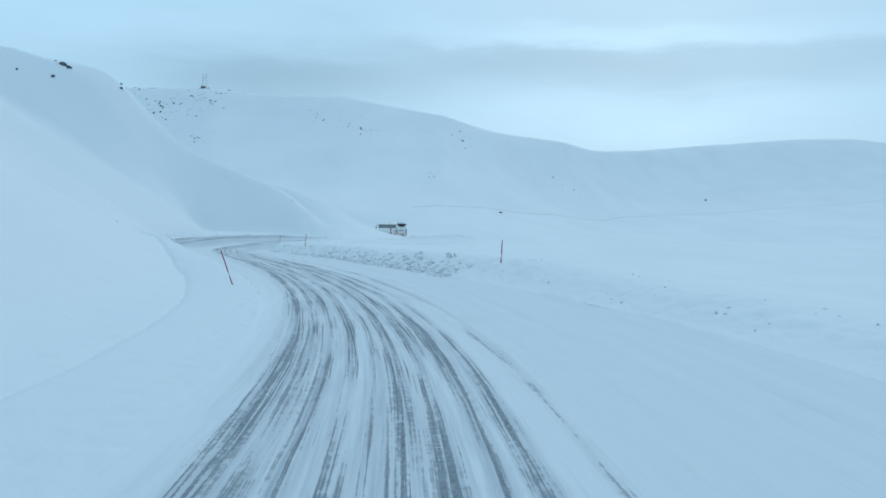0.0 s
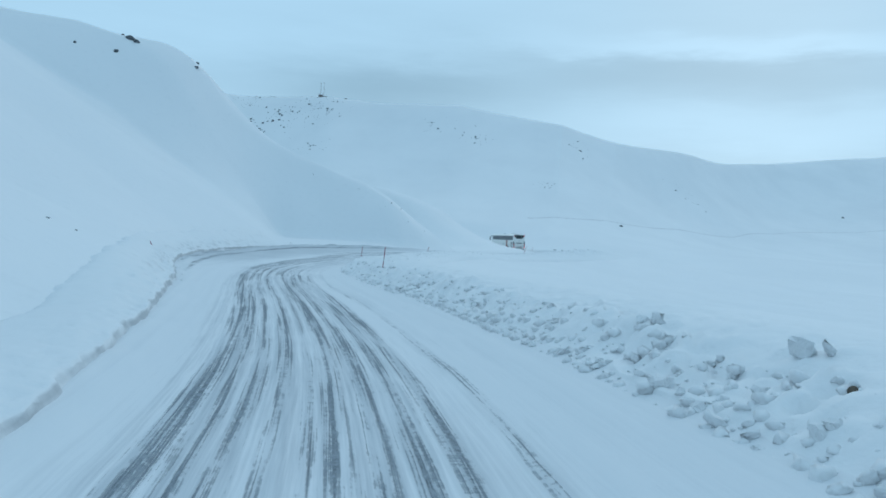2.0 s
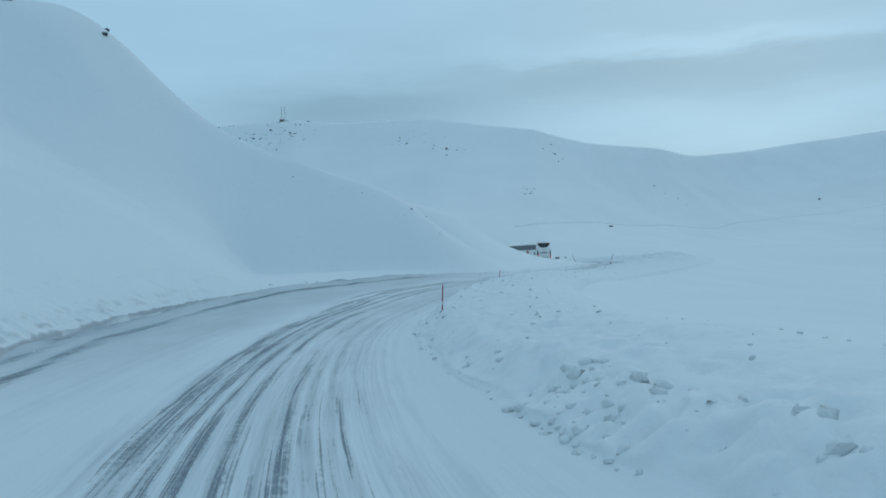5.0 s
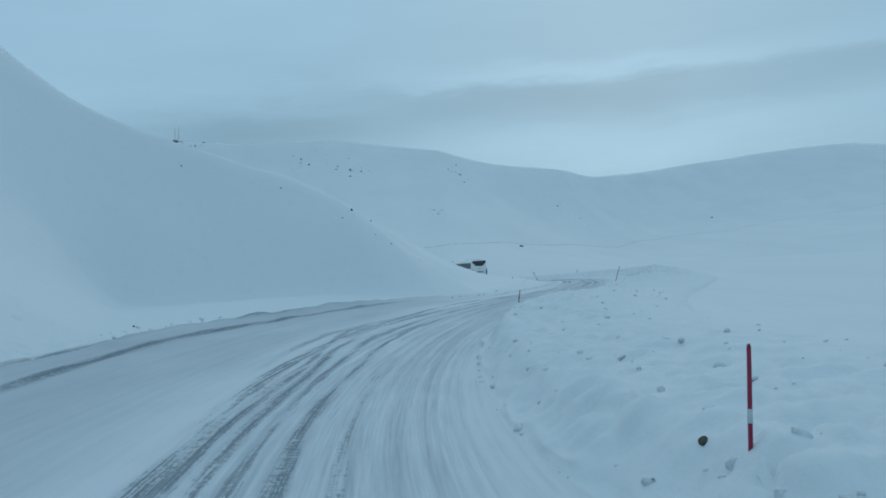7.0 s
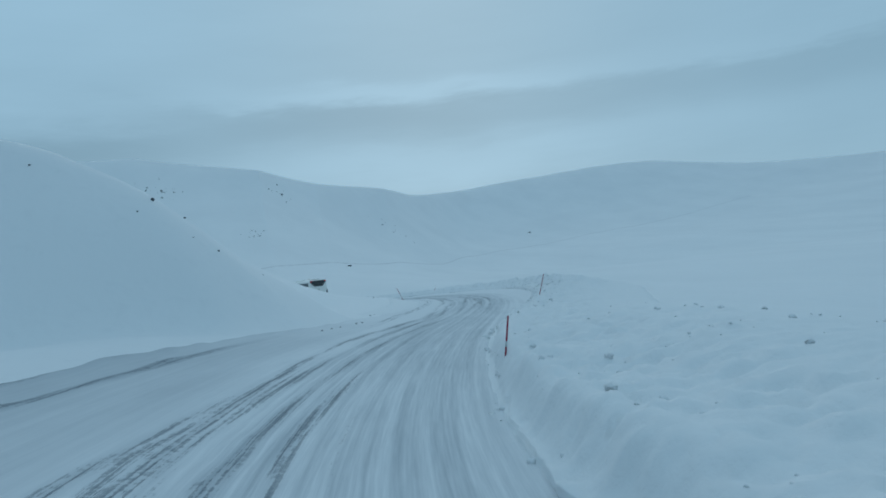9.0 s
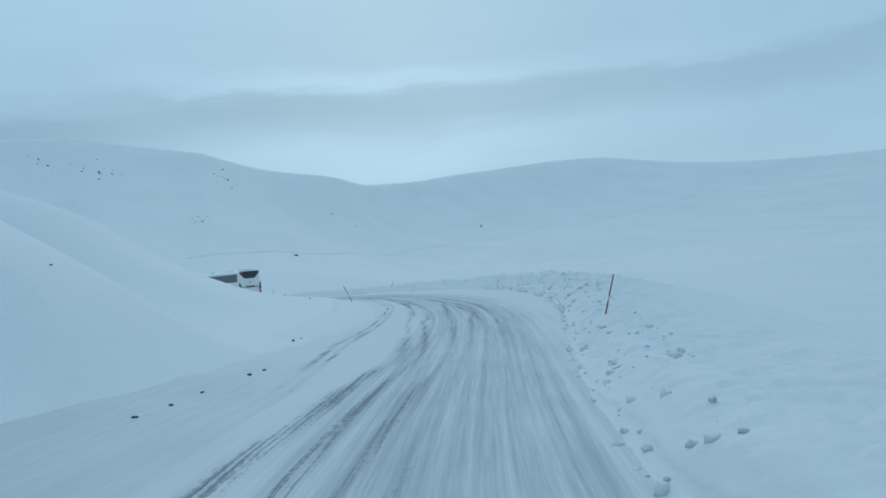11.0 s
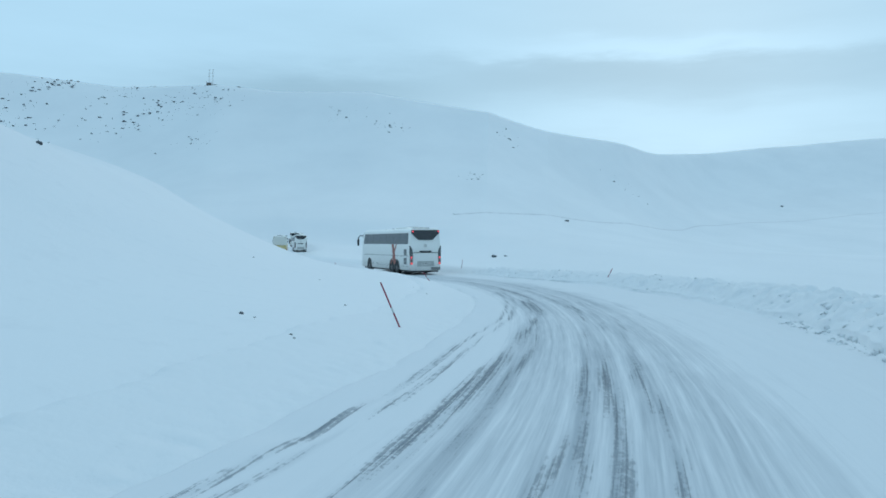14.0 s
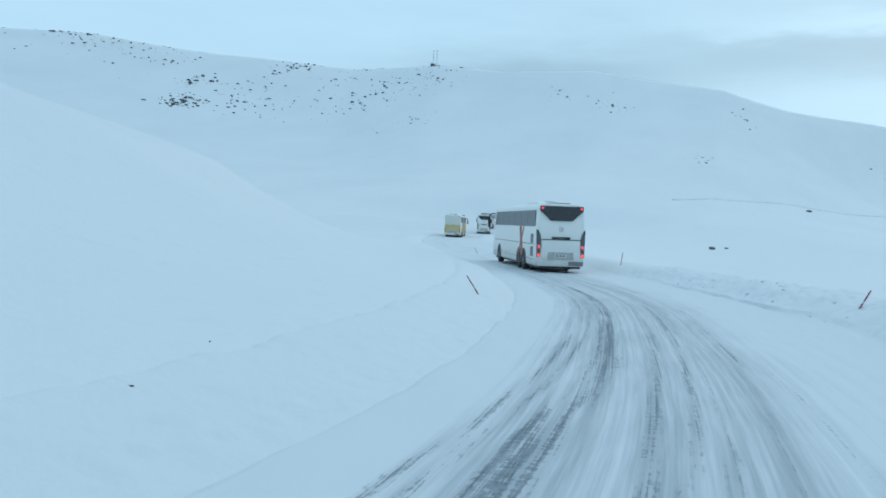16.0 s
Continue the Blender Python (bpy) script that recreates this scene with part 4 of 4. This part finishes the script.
# place and size of the single stones; the first ones crown the steep hill
BOULDERS = [
    (-51.1, 104.6, 1.10), (-50.2, 104.4, 0.75), (-52.6, 105.6, 0.40), (-51.0, 101.8, 0.50), (-45.1, 108.7, 0.65), (-45.8, 110.3, 0.45), (-54.6, 99.9, 0.35), (35.0, 555.0, 2.80), (415.0, 1306.0, 5.00),
    (-4.9, 330.0, 1.50), (-1.9, 332.0, 0.90), (-22.11, 111.93, 0.17), (-21.19, 113.15, 0.15), (-20.65, 150.15, 0.26), (-13.7, 119.7, 0.09), (-13.4, 120.4, 0.07),
    (-15.2, 112.8, 0.10), (-14.9, 113.4, 0.07), (-16.0, 110.9, 0.08), (-16.4, 109.7, 0.07), (-16.8, 108.9, 0.10), (-12.7, 122.3, 0.06), (-10.7, 139.5, 0.09), (-10.4, 139.3, 0.06),
    (-9.5, 138.3, 0.06), (-9.4, 138.1, 0.05), (-8.3, 151.3, 0.055), (-7.5, 150.9, 0.04), (-8.9, 153.3, 0.035), (-9.5, 143.2, 0.06), (-13.8, 150.6, 0.06), (-11.5, 149.9, 0.04), (-25.9, 111.3, 0.10), (-22.5, 110.7, 0.08), (-20.8, 111.4, 0.08), (-20.0, 111.9, 0.10), (-18.5, 114.1, 0.07), (-31.1, 110.5, 0.11), (-26.1, 89.5, 0.08), (-19.0, 45.5, 0.16), (-18.5, 46.3, 0.10)]


def lay_boulders():
    a = np.array([b[:2] for b in BOULDERS])
    zs = surface_at(a[:, 0], a[:, 1])
    for i, ((x, y, size), z) in enumerate(zip(BOULDERS, zs)):
        ob = new("boulder" if size > 0.5 else "stone", ROCKS[i % len(ROCKS)])
        ob.matrix_world = Matrix.LocRotScale((x, y, z + size * 0.10), Euler((0.15, 0.1, i * 1.3)), (size, size * 0.8, size))
        where = "on the snowy hillside" if z > 3 else "on the far snow slope" if y > 300 else "lying in the snow beside the road"
        tagged(ob, f"{'large dark' if size > 0.5 else 'small dark'} rock {where}", "rock", "rocks in the snow")


lay_boulders()

# rock outcrops on the far slopes: place, spread, number, largest size
OUTCROPS = [(-410, 676, 10, 47, 2.9), (-430, 718, 9, 19, 3.2), (-490, 736, 34, 36, 2.9), (-530, 685, 40, 33, 2.5), (-380, 728, 36, 56, 2.3), (-397, 819, 16, 22, 2.5),
            (-311, 785, 14, 12, 2.5), (-291, 803, 14, 14, 2.2), (-341, 830, 24, 33, 1.9), (-258, 805, 30, 61, 1.9), (-309, 756, 18, 14, 1.9), (-229, 709, 14, 14, 1.7),
            (-130, 812, 16, 11, 1.9), (-92, 782, 14, 12, 2.0), (11, 848, 12, 7, 2.2), (-17, 657, 10, 7, 1.7), (133, 977, 16, 8, 2.3), (-567, 609, 50, 36, 2.9)]


def lay_outcrops():
    rng = random.Random(5)
    base = [(np.array([v.co[:] for v in me.vertices]), [tuple(p.vertices) for p in me.polygons]) for me in ROCKS]
    for ox, oy, spread_, count, most in OUTCROPS:
        xs = np.array([ox + rng.gauss(0, 0.6) * spread_ for _ in range(count * 2)])
        ys = np.array([oy + rng.gauss(0, 0.9) * spread_ for _ in range(count * 2)])
        zs = surface_at(xs, ys)
        verts, faces = [], []
        for x, y, z in zip(xs, ys, zs):
            co, fs = base[rng.randrange(len(base))]
            size = most * (0.22 + 0.9 * rng.random() ** 2.8)
            m = np.array(Matrix.LocRotScale((x, y, z + 0.12 * size), Euler((0, 0, rng.uniform(0, 6))), (size * rng.uniform(0.9, 1.7), size, size * rng.uniform(0.6, 1.0))))
            n0 = len(verts)
            verts.extend((co @ m[:3, :3].T + m[:3, 3]).tolist())
            faces.extend(tuple(i + n0 for i in f) for f in fs)
        me = bpy.data.meshes.new("rock_outcrop")
        me.from_pydata(verts, [], faces)
        me.materials.append(ROCK)
        tagged(new("rock_outcrop", me), "dark rocks poking through snow on the far slope", "rocks", "outcrops on the far hills", "stuff")


lay_outcrops()


def earth_clump(x, y, size):
    ob = new("earth_clod", rock_mesh(77, 0.7, "earth_clod"))
    ob.data.materials[0] = EARTH
    z = float(bedded(np.array([x]), np.array([y]))[0])
    ob.matrix_world = Matrix.LocRotScale((x, y, z + size * 0.3), Euler((0.2, 0.3, 1)), (size, size * 0.7, size))
    tagged(ob, "brown frozen clod of earth in the ploughed snow bank", "earth clod")


earth_clump(-15.5, 73.4, 0.13)
earth_clump(0.04, 29.0, 0.14)
lay_clods()


# ---------------------------------------------------------------- far slope: old track and masts
def far_track():
    pts = np.array([(-30, 480), (35, 575), (85, 675), (205, 945), (330, 1110), (480, 1190), (620, 1215), (800, 1250)], float)
    run = np.r_[0, np.cumsum(np.hypot(*np.diff(pts, axis=0).T))]
    s = np.arange(0, run[-1], 6.0)
    c = np.stack([np.interp(s, run, pts[:, k]) for k in (0, 1)], 1)
    w = np.hanning(31)
    w /= w.sum()
    c = np.stack([np.convolve(np.pad(c[:, k], 15, mode="edge"), w, "valid") for k in (0, 1)], 1)
    t = np.gradient(c, axis=0)
    t /= np.linalg.norm(t, axis=1)[:, None]
    nrm = np.stack([t[:, 1], -t[:, 0]], 1)
    off = np.array([-1.2, -0.7, -0.35, 0.35, 0.7, 1.2])
    X, Y = c[:, 0:1] + nrm[:, 0:1] * off, c[:, 1:2] + nrm[:, 1:2] * off
    Z = full_height(X, Y) + np.array([-0.5, 0.15, 0.28, 0.28, 0.15, -0.5])
    ob = mesh_grid("far_track", X, Y, Z, plain("windswept_gravel_verge", (0.69, 0.70, 0.72), 0.9, wear=0.1, scale=0.2))
    tagged(ob, "faint windswept track along the far valley slope", "track", kind="structure")


far_track()


def radio_mast(x, y, high, label):
    z = ground_at(x, y)
    ob = thing("radio_mast", pose(x, y, z - 0.3), label, "mast", "masts on the ridge")
    part("pole", bm_tube([(0, 0, 0), (0, 0, high)], 0.2, 8, 0.6), STEEL, ob)
    for k in range(3):
        part("crossarm", bm_box(((-0.9, -0.12, high * (0.55 + 0.2 * k)), (0.9, 0.12, high * (0.55 + 0.2 * k) + 0.25))), STEEL, ob)
    part("footing", bm_box(((-0.9, -0.9, -1.0), (0.9, 0.9, 0.6))), GREY, ob)
    return ob


radio_mast(-267, 853, 15, "slender grey steel mast on the snowy ridge")
radio_mast(-263.5, 853, 15, "slender grey steel mast on the snowy ridge")


def hut(x, y):
    z = ground_at(x, y)
    ob = thing("hut", pose(x, y, z - 0.6, 0, 0, 20), "small dark hut below the masts on the ridge", "hut")
    part("wall", bm_box(((-2.2, -1.6, -1.0), (2.2, 1.6, 2.6))), HUT, ob)
    part("roof", bm_prism([(-2.6, 2.6), (2.6, 2.6), (0, 3.9)], "y", -2.0, 2.0), SNOW, ob, "snow-covered roof")


hut(-265, 847)


# ---------------------------------------------------------------- coaches
def coach_shell(length, width, high, floor_, rear_rake=0.10, front_rake=0.35):
    """Rounded body, lofted from rear to front."""
    bm = bmesh.new()
    half, r = width / 2, 0.30
    prof = [(-half + 0.04, floor_), (-half, floor_ + 0.10), (-half, 1.2), (-half + 0.005, 2.2), (-half + 0.05, high - r)]
    for k in range(1, 6):
        a = math.pi / 2 * k / 5
        prof.append((-half + 0.05 + r * 1.3 * (1 - math.cos(a)), high - r + r * math.sin(a)))
    prof = prof + [(-x, z) for x, z in prof[::-1]]
    stations = [(0.0, 0.93, 0.0), (0.05, 0.975, 0.0), (0.16, 1.0, 0.0), (0.5, 1.0, 0.0), (length * 0.5, 1.0, 0.0), (length - 0.5, 1.0, 0.0), (length - 0.15, 0.985, 0.0), (length, 0.92, 0.0)]
    rings = []
    for y, k, _ in stations:
        ring = []
        for x, z in prof:
            u = max(0.0, (z - 1.7) / (high - 1.7))
            back = rear_rake * u * u * max(0, 1 - y / 0.6)
            fore = -front_rake * u * max(0, 1 - (length - y) / 0.8)
            zz = z if z < 2 else 2 + (z - 2) * (0.5 + 0.5 * k)
            ring.append(bm.verts.new((x * k, y + back + fore, zz)))
        rings.append(ring)
    n = len(prof)
    for a, b in zip(rings[:-1], rings[1:]):
        for i in range(n):
            j = (i + 1) % n
            bm.faces.new((a[i], a[j], b[j], b[i]))
    bm.faces.new(rings[0])
    bm.faces.new(rings[-1][::-1])
    bmesh.ops.recalc_face_normals(bm, faces=bm.faces)
    return bm


def wheel(parent, x, y, r=0.5):
    w = part("wheel", bm_disc((x, y, r), r * 0.5, 0.26, "x", 24), RIM, parent, "dirty steel wheel", smooth=False)
    part("tyre", bm_disc((x, y, r), r, 0.30, "x", 32, r * 0.5), RUBBER, w, "black rubber tyre", smooth=False)
    part("hub", bm_disc((x + math.copysign(0.13, x), y, r), r * 0.2, 0.08, "x", 16), GREY, w)
    return w


def coach(m, label, livery="white", lights=True, group="coaches driving in convoy"):
    L_, W, H_ = 12.8, 2.55, 3.55
    ob = thing("coach", m, label, "coach", group)
    body = part("body", coach_shell(L_, W, H_, 0.34), PAINT, ob, "road-stained white body", smooth=False, bevel=0.03)
    half = W / 2
    # tail
    white = livery == "white"
    if not white:
        part("rear_panel", bm_prism([(-1.16, 3.36), (1.16, 3.36), (1.2, 1.95), (-1.2, 1.95)], "y", -0.006, 0.12), PALE, ob, "snow-dusted pale upper rear panel", bevel=0.02)
        part("lower_rear_panel", bm_prism([(-1.2, 1.88), (1.2, 1.88), (1.18, 0.7), (-1.18, 0.7)], "y", -0.016, 0.05), TAWNY, ob, "dusty yellow lower rear panel", bevel=0.02)
    else:
        part("rear_window", bm_prism([(-1.12, 3.41), (1.12, 3.41), (1.13, 3.18), (0.56, 2.66), (-0.56, 2.66), (-1.13, 3.18)], "y", -0.012, 0.16), GLASS, ob, "dark tinted rear window")
        part("engine_hatch", bm_prism([(-0.98, 1.66), (0.98, 1.66), (1.0, 0.68), (-1.0, 0.68)], "y", -0.022, 0.05), PAINT, ob, bevel=0.02)
    seam = 1.70 if white else 1.90
    part("hatch_seam", bm_box(((-1.16, -0.010, seam - 0.015), (1.16, 0.06, seam + 0.015))), BLACK, ob)
    if white:
        hatch = part("hatch_handle", bm_prism([(-0.50, 1.84), (0.50, 1.84), (0.44, 1.72), (-0.44, 1.72)], "y", -0.028, 0.05), BLACK, ob, "black hatch handle")
        part("grip", bm_tube([(-0.2, -0.045, 1.77), (0.2, -0.045, 1.77)], 0.018, 8), GREY, hatch)
        part("emblem", bm_prism([(-0.10, 2.36), (0.06, 2.36), (0.12, 2.28), (0.12, 2.18), (0.06, 2.10), (-0.10, 2.10)], "y", -0.004, 0.05), PLATE, ob, "plain pale emblem")
    recess = part("plate_recess", bm_prism([(-0.66, 1.06), (0.66, 1.06), (0.70, 0.66), (-0.70, 0.66)], "y", -0.030, 0.05), DUSTY, ob, "dirty grey number plate recess")
    part("number_plate", bm_box(((-0.30, -0.040, 0.80), (0.30, -0.02, 0.94))), PLATE, recess, "white plate with dark bars")
    for k in range(3):
        part("bar", bm_box(((-0.24 + 0.17 * k, -0.044, 0.85), (-0.11 + 0.17 * k, -0.036, 0.90))), BLACK, recess)
    bumper = part("rear_bumper", bm_prism([(-1.22, 0.62), (1.22, 0.62), (1.20, 0.34), (-1.20, 0.34)], "y", -0.05, 0.1), PAINT, ob, "snow-dusted white bumper", bevel=0.02)
    part("exhaust_stain_panel", bm_prism([(0.42, 0.60), (1.19, 0.60), (1.17, 0.38), (0.42, 0.38)], "y", -0.058, 0.05), GREY, bumper, "soot-stained grey exhaust panel")
    part("underside", bm_box(((-1.1, 0.15, 0.22), (1.1, L_ - 0.4, 0.42))), BLACK, ob)
    part("mud_flap", bm_box(((-1.1, 1.7, 0.12), (-0.5, 1.74, 0.5))), RUBBER, ob)
    part("mud_flap", bm_box(((0.5, 1.7, 0.12), (1.1, 1.74, 0.5))), RUBBER, ob)
    for side in (-1, 1):
        if white:
            vent = part("corner_panel", bm_prism([(side * 1.03, 1.45), (side * 1.255, 1.45), (side * 1.262, 2.22), (side * 1.19, 2.16), (side * 1.06, 1.90)], "y", -0.016, 0.14), PANEL, ob, "dark grey corner air intake")
            for k in range(4):
                part("slat", bm_box(((side * 1.15 - 0.07, -0.024, 1.54 + 0.12 * k), (side * 1.15 + 0.07, -0.01, 1.58 + 0.12 * k))), GREY, vent)
        cluster = part("lamp_cluster", bm_prism([(side * 1.02, 1.45), (side * 1.25, 1.45), (side * 1.25, 0.80), (side * 1.06, 0.80)], "y", -0.018, 0.12), GREY if white else TAWNY, ob, "grey tail lamp cluster" if white else "snow-caked tail lamp cluster")
        part("tail_lamp", bm_disc((side * 1.14, -0.02, 1.33), 0.065, 0.05, "y", 20), TAIL if lights else DULL_RED, cluster, "lit red tail lamp" if lights else "unlit red lens")
        part("fog_lamp", bm_disc((side * 1.14, -0.02, 1.11), 0.065, 0.05, "y", 20), DULL_RED, cluster, "unlit red lens")
        part("brake_lamp", bm_disc((side * 1.14, -0.02, 0.89), 0.072, 0.05, "y", 20), BRIGHT_TAIL if lights else DULL_RED, cluster, "lit orange-red lamp" if lights else "unlit red lens")
        part("roof_lamp", bm_disc((side * 1.02, -0.015, 3.30), 0.055, 0.06, "y", 20), TAIL if lights else DULL_RED, ob, "lit red marker lamp" if lights else "unlit red marker lamp")
        # flanks
        x = side * (half - 0.012)
        xo = side * (half + 0.006)
        part("side_window", bm_prism([(0.42, 3.18), (L_ - 1.1, 3.18), (L_ - 0.75, 2.35), (0.42, 2.35)], "x", min(x - side * 0.06, xo), max(x - side * 0.06, xo)), GLASS_SIDE if white else SMOKED, ob, "frosted grey band of side windows" if white else "smoked brown band of side windows")
        for k in range(6):
            y = 0.42 + 1.75 * (k + 1)
            part("pillar", bm_box(((min(xo, xo + side * 0.006), y - 0.02, 2.36), (max(xo, xo + side * 0.006), y + 0.02, 3.17))), JOINT, ob)
        part("waist_seam", bm_box(((min(x, xo), 0.3, 1.42), (max(x, xo), L_ - 0.8, 1.445))), BLACK, ob)
        part("sill_seam", bm_box(((min(x, xo), 0.3, 0.64), (max(x, xo), L_ - 0.8, 0.66))), GREY, ob)
        for k in range(4):
            part("luggage_flap", bm_box(((min(x, xo + side * 0.004), 5.2 + 1.15 * k, 0.68), (max(x, xo + side * 0.004), 6.3 + 1.15 * k, 1.40))), PAINT if livery == "white" else YELLOW, ob, bevel=0.01)
            part("flap_lock", bm_disc((xo + side * 0.005, 5.75 + 1.15 * k, 0.76), 0.035, 0.03, "x", 12), BLACK, ob)
        for y in (3.0, 4.25, 10.35):
            part("wheel_arch", bm_prism([(y + 0.66 * math.cos(a), 0.5 + 0.66 * math.sin(a)) for a in np.linspace(-0.25, math.pi + 0.25, 15)], "x", min(x - side * 0.3, xo + side * 0.002), max(x - side * 0.3, xo + side * 0.002)), BLACK, ob, "dark wheel arch")
            wheel(ob, side * (half - 0.14), y)
        # mirror on a bent arm
        arm = part("mirror_arm", bm_tube([(side * 1.15, L_ - 0.35, 3.05), (side * 1.42, L_ - 0.02, 3.08), (side * 1.52, L_ + 0.18, 2.9), (side * 1.52, L_ + 0.2, 2.6)], 0.045, 10), BLACK, ob, "black bent mirror arm", smooth=True)
        part("mirror", bm_prism([(side * 1.42, 2.72), (side * 1.63, 2.72), (side * 1.61, 2.18), (side * 1.45, 2.18)], "y", L_ + 0.14, L_ + 0.27), BLACK, arm, bevel=0.02)
        if livery == "white":
            # crossing bands of the livery
            for (y0, y1, w) in ((3.2, 3.75, 0.55), (4.35, 3.0, 0.2)):
                part("livery_band", bm_prism([(y0, 0.75), (y0 + w, 0.75), (y1 + w, 2.34), (y1, 2.34)], "x", min(x, xo + side * 0.004 * (1 + (w < 0.3))), max(x, xo + side * 0.004 * (1 + (w < 0.3)))), FOIL, ob, "red-brown crossing band")
            part("air_grille", bm_box(((min(x, xo), 0.72, 1.48), (max(x, xo), 1.35, 1.95))), GREY, ob, "grey air grille")
            part("air_grille", bm_box(((min(x, xo), 0.72, 0.80), (max(x, xo), 1.35, 1.30))), GREY, ob, "grey air grille")
        else:
            part("livery_panel", bm_prism([(2.6, 0.5), (L_ - 0.4, 0.5), (L_ - 0.4, 2.34), (2.6, 2.34)], "x", min(x, xo + side * 0.002), max(x, xo + side * 0.002)), YELLOW, ob, "yellow side panel")
            for (y0, y1, w) in ((3.6, 5.2, 1.6), (7.4, 6.2, 1.1), (8.3, 10.0, 0.7)):
                part("livery_band", bm_prism([(y0, 0.7), (y0 + w, 0.7), (y1 + w * 0.6, 2.2), (y1, 2.2)], "x", min(x, xo + side * 0.009), max(x, xo + side * 0.009)), ORANGE, ob, "orange-red slanted band")
    part("door", bm_prism([(4.95, 0.45), (5.75, 0.45), (5.75, 3.0), (4.95, 3.0)], "x", half - 0.02, half + 0.012), PAINT, ob, bevel=0.01)
    part("door_window", bm_prism([(5.05, 1.55), (5.65, 1.55), (5.65, 2.9), (5.05, 2.9)], "x", half, half + 0.018), GLASS_SIDE, ob)
    part("windscreen", bm_prism([(-1.12, 3.2), (1.12, 3.2), (1.15, 1.3), (-1.15, 1.3)], "y", L_ - 0.3, L_ + 0.012), GLASS, ob)
    # roof
    ac = part("roof_unit", bm_prism([(1.6, 3.50), (1.9, 3.68), (4.4, 3.68), (5.0, 3.50)], "x", -0.85, 0.85), PAINT, ob, "white roof air conditioner", bevel=0.06)
    part("roof_fan", bm_disc((0, 2.6, 3.69), 0.3, 0.05, "z", 24), GREY, ac)
    part("roof_fan", bm_disc((0, 3.6, 3.69), 0.3, 0.05, "z", 24), GREY, ac)
    part("roof_hatch", bm_box(((-0.55, 0.5, 3.51), (0.55, 1.3, 3.60))), BLACK, ob, "black roof hatch", bevel=0.02)
    part("roof_hatch", bm_box(((-0.4, 8.0, 3.51), (0.4, 8.7, 3.58))), GREY, ob, bevel=0.02)
    for y in (6.8, 10.6):
        knob = part("roof_spotlight", bm_disc((1.02, y, 3.60), 0.09, 0.12, "y", 16), BLACK, ob, "black roof spotlight")
        part("bracket", bm_tube([(1.02, y, 3.44), (1.02, y, 3.56)], 0.02, 8), BLACK, knob)
    return ob


def on_road(s, d=0.0, turn=0.0):
    """A pose on the roadway, facing along it."""
    k = int(np.searchsorted(RS, s))
    z = float(road_height(np.array([k]), np.array([d]))[0])
    yaw = math.degrees(math.atan2(-RT[k, 0], RT[k, 1]))
    return pose(RC[k, 0] + RN[k, 0] * d, RC[k, 1] + RN[k, 1] * d, z - 0.01, 0, -RC[k, 3], yaw + turn)


coach(on_road(192.0, 0.7, 2.0), "white coach with lit red tail lamps on the snowy road")
coach(on_road(276, 0.0, -1), "distant road-stained yellow and white coach on the snowy road", "yellow", False)
coach(on_road(302, 2.0, 8), "distant white coach on the snow-swept road", "white", False)
coach(on_road(341, 0.0, -8), "far white coach high on the snow-swept road", "white", False)
